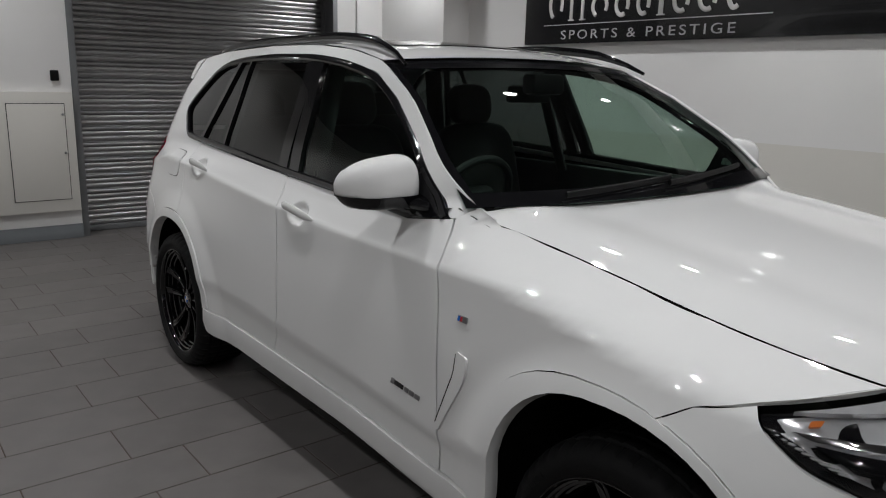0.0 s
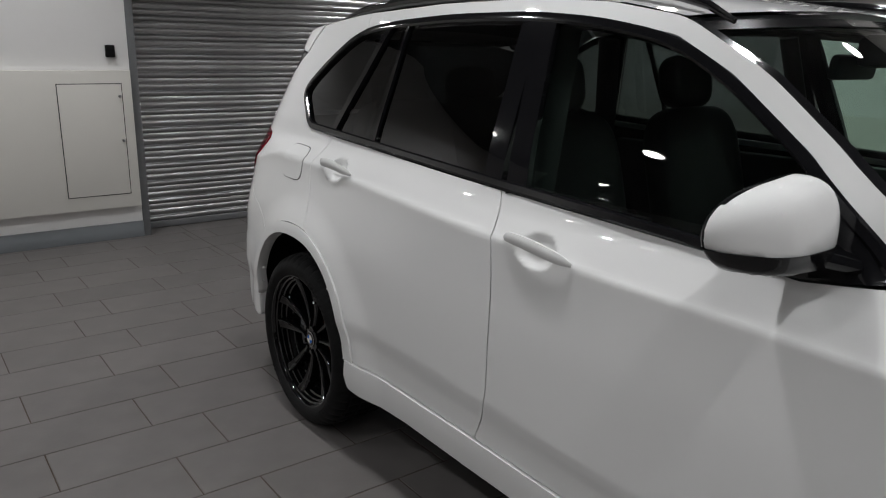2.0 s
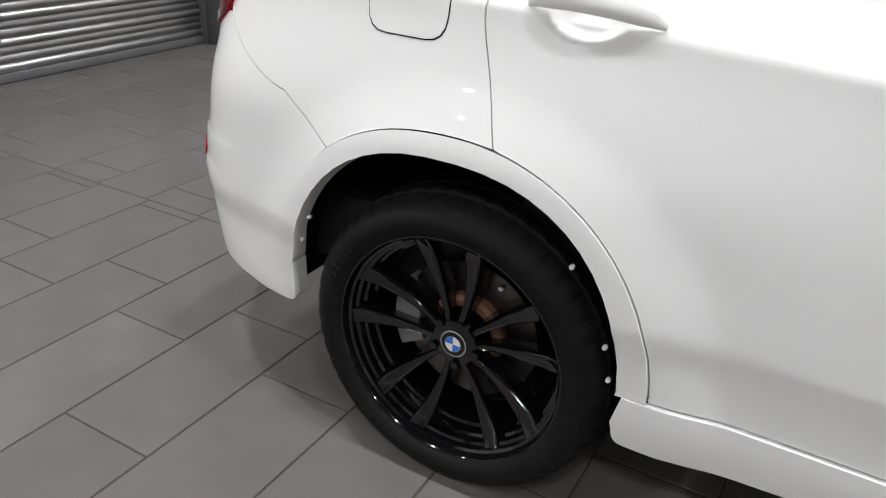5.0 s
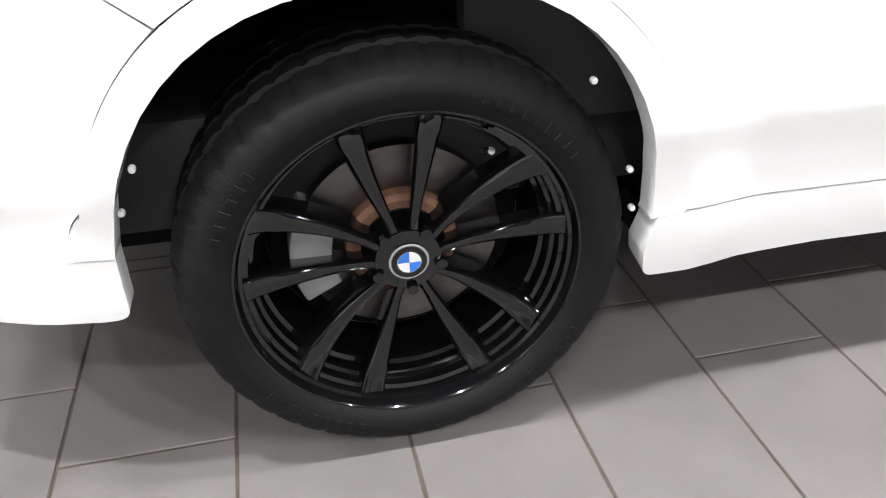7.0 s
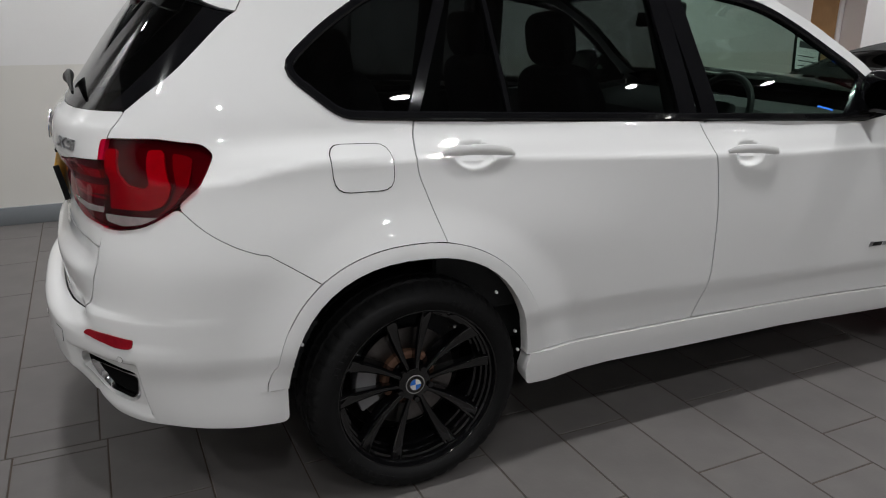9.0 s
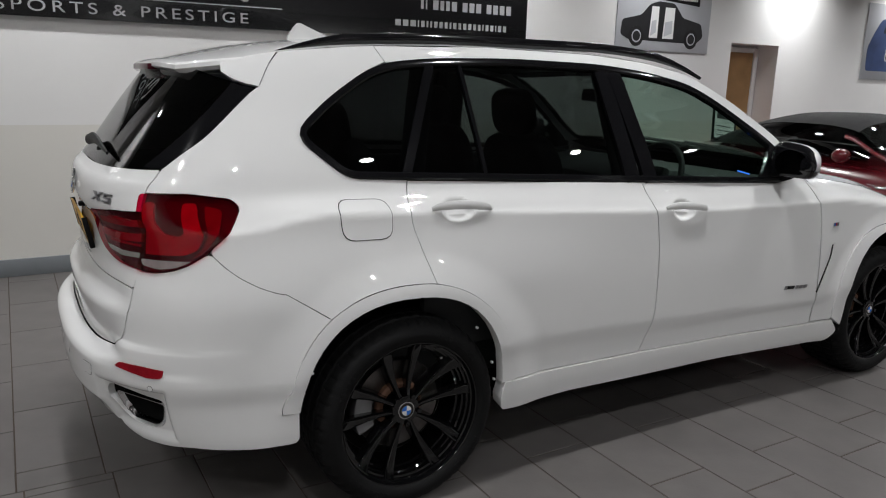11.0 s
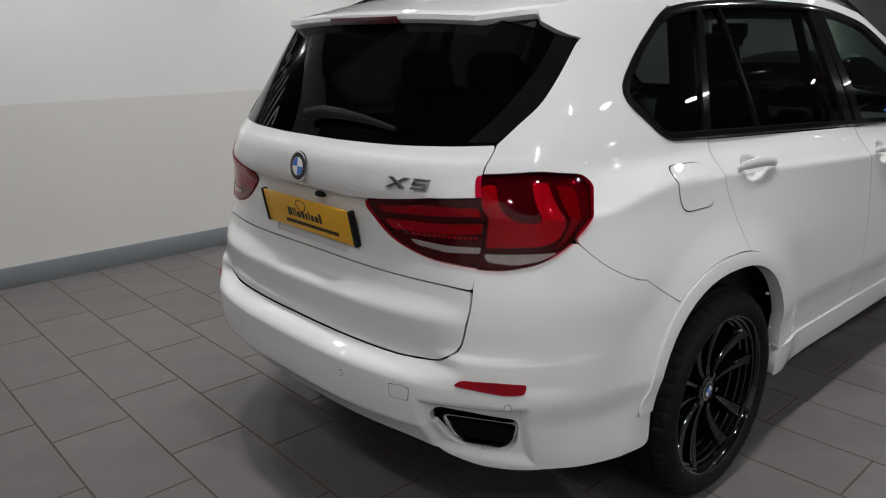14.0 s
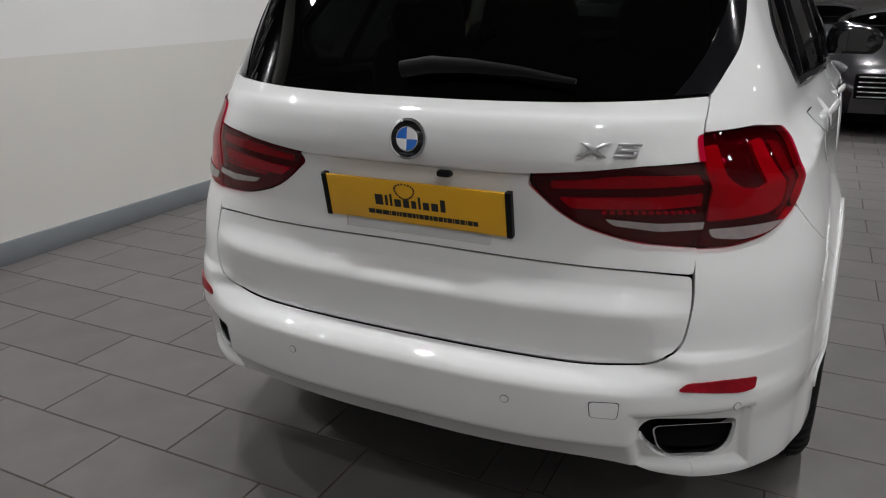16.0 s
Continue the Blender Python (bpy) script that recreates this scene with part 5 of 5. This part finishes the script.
# cream boxed-in casing with an access door beside the shutter
casing = tagged(mesh_ob("wall_casing", box_bm(WX + .001, WX + .07, -3.2, -.575, .275, 1.37, .004), WALLCREAM), "cream painted boxed casing on the wall", "casing")
part("access_door", box_bm(WX + .0725, WX + .078, -1.12, -.655, .39, 1.265, .002), WALLCREAM, casing, "flush cream access door")
part("door_gap", box_bm(WX + .0705, WX + .0725, -1.126, -.649, .384, 1.271), INK, casing)
for z in (.82, 1.17):
    part("latch", cyl_bm(.011, .02, pose(WX + .085, -.672, z, 0, 90), 12, bevel=.003), SATIN, casing)
part("socket_box", box_bm(WX + .001, WX + .035, -.735, -.665, 1.47, 1.565, .008), BLACKPLASTIC, tagged(new("wall_switch_box"), "small black switch box on the wall", "switch box"))

# sign board
sign = tagged(mesh_ob("sign_board", box_bm(-1.68, 3.43, NY - .05, NY - .001, 1.925, 2.85, .003), SIGNBLACK), "long black dealership sign with grey lettering", "sign")
def text_part(words, x, z, size, mt, parent, width=None, space=1.0):
    cu = bpy.data.curves.new("lettering", "FONT")
    cu.body, cu.size, cu.extrude, cu.space_character = words, size, .002, space
    ob = bpy.data.objects.new("lettering", cu)
    scene.collection.objects.link(ob)
    bpy.context.view_layer.update()
    me = bpy.data.meshes.new_from_object(ob.evaluated_get(bpy.context.evaluated_depsgraph_get()))
    bpy.data.objects.remove(ob)
    xs = [v.co.x for v in me.vertices]
    k = (width / (max(xs) - min(xs))) if width else 1
    me.transform(Matrix(((k, 0, 0, x - min(xs) * k), (0, 0, -1, NY - .0525), (0, 1, 0, z), (0, 0, 0, 1))))
    left = set(range(len(me.vertices)))
    near = {i: set() for i in left}
    for e in me.edges:
        a, b = e.vertices
        near[a].add(b)
        near[b].add(a)
    while left:
        todo, isle = [left.pop()], set()
        while todo:
            i = todo.pop()
            isle.add(i)
            fresh = near[i] & left
            left -= fresh
            todo += fresh
        ids = sorted(isle)
        at = {v: k for k, v in enumerate(ids)}
        one = bpy.data.meshes.new("letter")
        one.from_pydata([me.vertices[i].co for i in ids], [], [[at[v] for v in p.vertices] for p in me.polygons if p.vertices[0] in isle])
        one.materials.append(mt)
        o = new("letter", one)
        o.parent = parent
text_part("SPORTS & PRESTIGE", -1.19, 1.965, .115, SIGNGREY, sign, 1.80, 1.35)
part("rule", box_bm(-1.42, .90, NY - .0535, NY - .050, 2.093, 2.101), SIGNGREY, sign)
# the name above the rule is shown as plain letter-sized shapes
xx = -1.36
for w, h in ((.19, .30), (.07, .30), (.07, .34), (.20, .21), (.17, .21), (.15, .21), (.08, .34), (.17, .21), (.18, .21), (.16, .34)):
    if w > .1:
        ring = [(xx + w / 2 + (w / 2 - .02) * math.cos(a), NY - .058, 2.135 + h / 2 + (h / 2 - .016) * math.sin(a)) for a in steps(-.5, 5.2 if w < .19 else 4.2, 20)]
        part("letter_shape", tube_bm(ring, .020, 8, .010, up=(0, 1, 0)), SIGNSILVER, sign)
    else:
        part("letter_shape", box_bm(xx + .018, xx + w - .018, NY - .066, NY - .050, 2.135, 2.135 + h, .006), SIGNSILVER, sign)
        part("letter_foot", box_bm(xx, xx + w, NY - .066, NY - .050, 2.127, 2.139, .004), SIGNSILVER, sign)
    xx += w + .065
# phone and web lines as bars
xx = 1.96
for w in (.055, .055, .055, .012, .035, .018, .018, .035, .035, .03, .018, .035, .03, .035, .035, .03, .03, .012, .035, .035, .012, .035, .035):
    part("text_bar", box_bm(xx, xx + w, NY - .0525, NY - .050, 2.03, 2.085), SIGNGREY, sign)
    xx += w + .0225
xx = 2.22
for w in (.03, .015, 0, .055, .04, .04, .055, 0, .055, .055, .055, 0, .055, .055, .055, .055):
    if w:
        part("text_bar", box_bm(xx, xx + w, NY - .0525, NY - .050, 2.19, 2.275), SIGNGREY, sign)
    xx += (w or .02) + .022

# posters on the long wall
def poster(x0, x1, z0, z1, mt, label):
    p = tagged(mesh_ob("poster", box_bm(x0, x1, NY - .012, NY - .001, z0, z1, .002), mt), label, "poster")
    return p


def on_poster(p, pts, mt, d=.002, name="print_shape"):
    return part(name, prism_bm(pts, d, Matrix(((1, 0, 0, 0), (0, 0, -1, NY - .012), (0, 1, 0, 0), (0, 0, 0, 1)))), mt, p, smooth=False)


p1 = poster(4.66, 6.12, 1.94, 3.05, POSTERGREY, "large poster of a black saloon with open doors")
bx0, bz = 4.72, 2.02
on_poster(p1, rounded([(bx0, bz + .08), (bx0 + .02, bz + .24), (bx0 + .30, bz + .30), (bx0 + .42, bz + .42), (bx0 + .55, bz + .46), (bx0 + .80, bz + .45), (bx0 + .95, bz + .30), (bx0 + 1.25, bz + .25), (bx0 + 1.30, bz + .10), (bx0 + 1.18, bz + .02), (bx0 + .12, bz + .03)], .04), POSTERDARK)
for a, w in ((.43, .13), (.64, .17)):
    on_poster(p1, [(bx0 + a, bz + .06), (bx0 + a + w, bz + .06), (bx0 + a + w, bz + .40), (bx0 + a + .02, bz + .40)], PAPER, .003)
    on_poster(p1, [(bx0 + a + .02, bz + .08), (bx0 + a + w - .03, bz + .12), (bx0 + a + w - .03, bz + .26), (bx0 + a + .03, bz + .24)], POSTERGREY, .004)
for a in (.24, 1.10):
    on_poster(p1, [(bx0 + a + .11 * math.cos(t), bz + .07 + .11 * math.sin(t)) for t in steps(0, 6.283, 20)[:-1]], INK, .004)
    on_poster(p1, [(bx0 + a + .07 * math.cos(t), bz + .07 + .07 * math.sin(t)) for t in steps(0, 6.283, 20)[:-1]], POSTERGREY, .005)
    on_poster(p1, [(bx0 + a + .055 * math.cos(t), bz + .07 + .055 * math.sin(t)) for t in steps(0, 6.283, 20)[:-1]], POSTERDARK, .006)
on_poster(p1, [(4.98, 2.52), (5.92, 2.46), (5.92, 2.64), (4.98, 2.70)], SIGNBLACK, .003)
for k in range(8):
    on_poster(p1, [(5.05 + .052 * k, 2.56), (5.09 + .052 * k, 2.56), (5.09 + .052 * k, 2.64), (5.05 + .052 * k, 2.64)], SIGNSILVER, .004, "print_bar")
for k in range(10):
    on_poster(p1, [(5.55 + .034 * k, 2.51), (5.575 + .034 * k, 2.51), (5.575 + .034 * k, 2.53), (5.55 + .034 * k, 2.53)], SIGNSILVER, .004, "print_bar")
p2 = poster(9.25, 10.7, 1.72, 2.75, POSTERGREY, "large poster of a blue car from the front")
on_poster(p2, rounded([(9.35, 1.84), (9.33, 2.15), (9.45, 2.35), (9.6, 2.55), (10.3, 2.55), (10.45, 2.35), (10.58, 2.15), (10.55, 1.84)], .06), POSTERBLUE)
on_poster(p2, rounded([(9.66, 2.36), (9.72, 2.50), (10.18, 2.50), (10.24, 2.36)], .03), INK, .003)
on_poster(p2, rounded([(9.78, 1.98), (9.78, 2.28), (10.12, 2.28), (10.12, 1.98)], .03), SIGNSILVER, .003)
on_poster(p2, rounded([(9.80, 2.0), (9.80, 2.26), (10.10, 2.26), (10.10, 2.0)], .03), POSTERDARK, .004)

# price stand between the cars
stand = tagged(new("display_stand"), "slim grey floor stand holding a printed price sheet", "stand")
stand.location = (5.75, 2.55, 0)
def stand_part(name, bm, mt, label=""):
    bm.transform(Matrix.Translation((0, 0, 0)))
    o = mesh_ob(name, bm, mt)
    o.parent = stand
    if label:
        o["label"] = label
    return o
stand_part("base", box_bm(-.16, .16, -.14, .14, 0, .015, .004), STEELFRAME)
stand_part("post", tube_bm([(0, 0, .01), (0, 0, 1.0)], .016, 10), STEELFRAME)
sh = box_bm(-.14, .14, -.008, .008, -.19, .19, .004)
sh.transform(pose(0, 0, 1.15, -22, 8, -25))
stand_part("holder", sh, BLACKPLASTIC)
sh = box_bm(-.115, .115, -.011, -.0085, -.165, .165)
sh.transform(pose(0, 0, 1.15, -22, 8, -25))
stand_part("price_sheet", sh, PAPER, "white printed sheet")
for k in range(4):
    sh = box_bm(-.09, .09 - .02 * (k % 2), -.012, -.011, .02 - .05 * k if k else .06, .03 - .05 * k if k else .13)
    sh.transform(pose(0, 0, 1.15, -22, 8, -25))
    stand_part("print_bar", sh, POSTERDARK)


# other cars of the showroom, facing the white one
def low_car(x0, yc, paint, label, roof_mat, grille=True, length=4.55, wide=1.88, high=1.29, turned=None):
    """A low coupe with its nose at x0, pointing to -x."""
    c = tagged(new("coupe"), label, "car", "cars parked in a row")
    H = wide / 2
    def prof(u):
        top = curve([(0, .58), (.03, .70), (.10, .79), (.25, .88), (.36, .95), (.5, .97), (.8, 1.0), (.93, .97), (1, .80)], u)
        hw = H * curve([(0, .62), (.03, .78), (.10, .92), (.22, 1.0), (.5, .97), (.75, 1.0), (.92, .93), (1, .72)], u)
        bot = curve([(0, .26), (.05, .18), (.5, .17), (.95, .25), (1, .35)], u)
        return top, hw, bot
    def sec(u, v):
        top, hw, bot = prof(u)
        a = math.pi * v
        y = -math.cos(a)
        yy = hw * (abs(y) ** .55) * (1 if y > 0 else -1)
        z = bot + (top - bot) * math.sin(a) ** .42
        for ax in (.19, .80):
            d = abs(u - ax) * length
            if abs(yy) > hw * .72 and d < .37:
                z = max(z, .34 + math.sqrt(max(0, .37 ** 2 - d * d)))
        return Vector((x0 + u * length, yc + yy, min(z, top)))
    us = sorted(set([0, .006, .015] + [round(v, 4) for v in steps(.03, .97, 60)] + [.985, 1]))
    bm = grid_bm(sec, us, steps(0, 1, 44))
    for ring in (0, -1):
        bm.faces.new([v for v in bm.verts if abs(v.co.x - (x0 if ring == 0 else x0 + length)) < 1e-5])
    bmesh.ops.recalc_face_normals(bm, faces=bm.faces[:])
    def cpart(name, b, mt, parent=c, label="", **k):
        return mesh_ob(name, b, mt, parent, label, **k)
    cpart("body", bm, paint)
    def cab(u, v, g=0.):
        z = curve([(.33, .93), (.40, 1.08), (.48, high - .04), (.56, high), (.66, high - .01), (.78, high - .12), (.88, 1.0)], u)
        base = prof(u)[0] - .03
        a = math.pi * v
        y = -math.cos(a)
        hw = prof(u)[1] * (.88 - .22 * math.sin(a) ** .9 * ease(.34, .48, u))
        return Vector((x0 + u * length - .06 * math.sin(a), yc + hw * abs(y) ** .7 * (1 if y > 0 else -1), base + (z - base) * math.sin(a) ** .5 + g))
    cpart("roof", grid_bm(lambda u, v: cab(u, v, .004), steps(.465, .80, 16), steps(.17, .83, 20)), roof_mat)
    cpart("windscreen", grid_bm(cab, steps(.33, .47, 8), steps(.08, .92, 24)), COUPEGLASS)
    cpart("side_glass", grid_bm(cab, steps(.40, .86, 16), steps(.0, .18, 6)), REARGLASS)
    cpart("side_glass", grid_bm(cab, steps(.40, .86, 16), steps(.82, 1, 6)), REARGLASS)
    cpart("rear_deck", grid_bm(cab, steps(.79, .88, 6), steps(.1, .9, 16)), roof_mat)
    for sgn in (-1, 1):
        cpart("pillar", tube_bm([cab(u, .5 + sgn * .40) for u in steps(.33, .48, 6)], .022, 8), paint)
        hl = bmesh.new()
        bmesh.ops.create_uvsphere(hl, u_segments=20, v_segments=12, radius=1, matrix=Matrix.Translation((x0 + .30, yc + sgn * H * .76, .675)) @ pose(0, 0, 0, 0, 20, -sgn * 30) @ Matrix.Diagonal((.24, .075, .07, 1)))
        cpart("headlamp", hl, HEADLAMP)
        ms = bmesh.new()
        bmesh.ops.create_uvsphere(ms, u_segments=16, v_segments=10, radius=1, matrix=Matrix.Translation((x0 + 1.72, yc + sgn * (H + .06), .98)) @ Matrix.Diagonal((.07, .11, .065, 1)))
        cpart("door_mirror", ms, paint)
        for ax in (.19, .80):
            wx = x0 + ax * length
            yw = yc + sgn * (H - .13)
            t = revolve_bm([(-.11, .235), (-.12, .28), (-.10, .325), (-.06, .335), (.06, .335), (.10, .325), (.12, .28), (.11, .235)], 48)
            t.transform(pose(wx, yw, .335))
            tyre = cpart("wheel", t, RUBBER)
            rm = revolve_bm([(-.10, .24), (-.09, .22), (0, .20), (.09, .22), (.10, .24)], 40)
            rm.transform(pose(wx, yw, .335))
            cpart("rim", rm, SATIN, tyre)
            for k in range(7):
                sp_ = box_bm(-.014, .014, -.012, .012, .03, .23, .004)
                sp_.transform(pose(wx, yw + sgn * .085, .335, 0, k * 360 / 7, 0))
                cpart("spoke", sp_, SATIN, tyre)
    gz0, gz1 = (.40, .66) if grille else (.28, .44)
    gr = cpart("grille", box_bm(x0 - .012, x0 + .10, yc - H * .60, yc + H * .60, gz0, gz1, .03, 3), GAP)
    for k in range(5):
        z = gz0 + .03 + (gz1 - gz0 - .06) * k / 4
        cpart("grille_bar", tube_bm([(x0 - .018, yc + y, z) for y in steps(-H * .56, H * .56, 6)], .006, 8), SATIN, gr)
    pl = cpart("number_plate", box_bm(x0 - .035, x0 - .022, yc - .26, yc + .26, .28, .39, .003), INK, c, "black dealer plate with grey bars")
    for k in range(8):
        cpart("print_bar", box_bm(x0 - .0365, x0 - .035, yc - .14 + k * .036, yc - .114 + k * .036, .325, .36), SIGNGREY, pl)
    cpart("floor_pan", box_bm(x0 + .2, x0 + length - .2, yc - H * .8, yc + H * .8, .14, .24, .02), LINER)
    if turned:
        for o in c.children_recursive:
            o.data.transform(turned)
    return c


HEADLAMP = mat("headlamp_glass", (.22, .22, .23), .12, coat=1, vary=.3, scale=30)
low_car(6.45, -1.78, CARGREY, "dark grey sports coupe with slatted grille", CARGREY)
low_car(0, 0, CARRED, "dark red convertible with black canvas roof", SOFTTOP, False, 3.95, 1.85, 1.34, pose(6.38, -.80, 0, 0, 0, 90))
low_car(11.3, -.75, CARSILVER, "silver coupe parked behind the others", CARSILVER, False, 2.0 * 2.05)

# floor tiles last
tagged(mesh_ob("floor", box_bm(WX - .36, EX, SY, NY + 1.0, -.2, -.003), GROUT, smooth=False), "grey porcelain floor tiles laid in staggered rows", "floor", kind="structure")
floor = bpy.data.objects["floor"]
TW, TL, SEAM = .310, .617, -.2


def tile_mesh(w, l):
    bm = bmesh.new()
    c = .0015
    h = .003
    lo = [bm.verts.new((x, y, -h)) for x, y in ((0, 0), (w, 0), (w, l), (0, l))]
    mid = [bm.verts.new((x, y, -c)) for x, y in ((0, 0), (w, 0), (w, l), (0, l))]
    up = [bm.verts.new((x, y, 0)) for x, y in ((c, c), (w - c, c), (w - c, l - c), (c, l - c))]
    bm.faces.new(up)
    for a, b in ((lo, mid), (mid, up)):
        for i in range(4):
            bm.faces.new((a[i], a[(i + 1) % 4], b[(i + 1) % 4], b[i]))
    bmesh.ops.recalc_face_normals(bm, faces=bm.faces[:])
    me = bpy.data.meshes.new("tile")
    bm.to_mesh(me)
    bm.free()
    me.materials.append(TILE)
    return me


full = tile_mesh(TW - .006, TL - .006)
cut = {}
near = 0
rest = bmesh.new()
for half in (0, 1):
    x_off = -.015 if half == 0 else -.04
    for i in range(-13, 53):
        x = x_off + TW * i
        odd = i % 2 == 0
        j0 = -1.487 if (odd == (half == 0)) else -1.277
        if half == 1:
            j0 = .98 if i % 2 else 1.19
        for j in range(-16, 10):
            y0, y1 = j0 + TL * j, j0 + TL * (j + 1)
            if half == 0:
                y1 = min(y1, SEAM)
            else:
                y0 = max(y0, SEAM)
                y1 = min(y1, NY)
            y0 = max(y0, SY)
            if y1 - y0 < .04 or x < WX - .4 or x > EX:
                continue
            key = round(y1 - y0, 3)
            if abs(key - TL) > .002 and key not in cut:
                cut[key] = tile_mesh(TW - .006, key - .006)
            me = full if abs(key - TL) <= .002 else cut[key]
            if -3.9 < x < 1.3 and (-2.9 < y0 < -.5 or .2 < y1 < 3.3) and near < 300:
                o = new("tile", me)
                o.parent = floor
                o.location = (x + .003, y0 + .003, 0)
                near += 1
            else:
                n0 = len(rest.verts)
                vs = [rest.verts.new((v.co.x + x + .003, v.co.y + y0 + .003, v.co.z)) for v in me.vertices]
                for p in me.polygons:
                    rest.faces.new([vs[k] for k in p.vertices])
far = mesh_ob("tile_field", rest, TILE, floor, smooth=False)
tagged(far, kind="stuff")
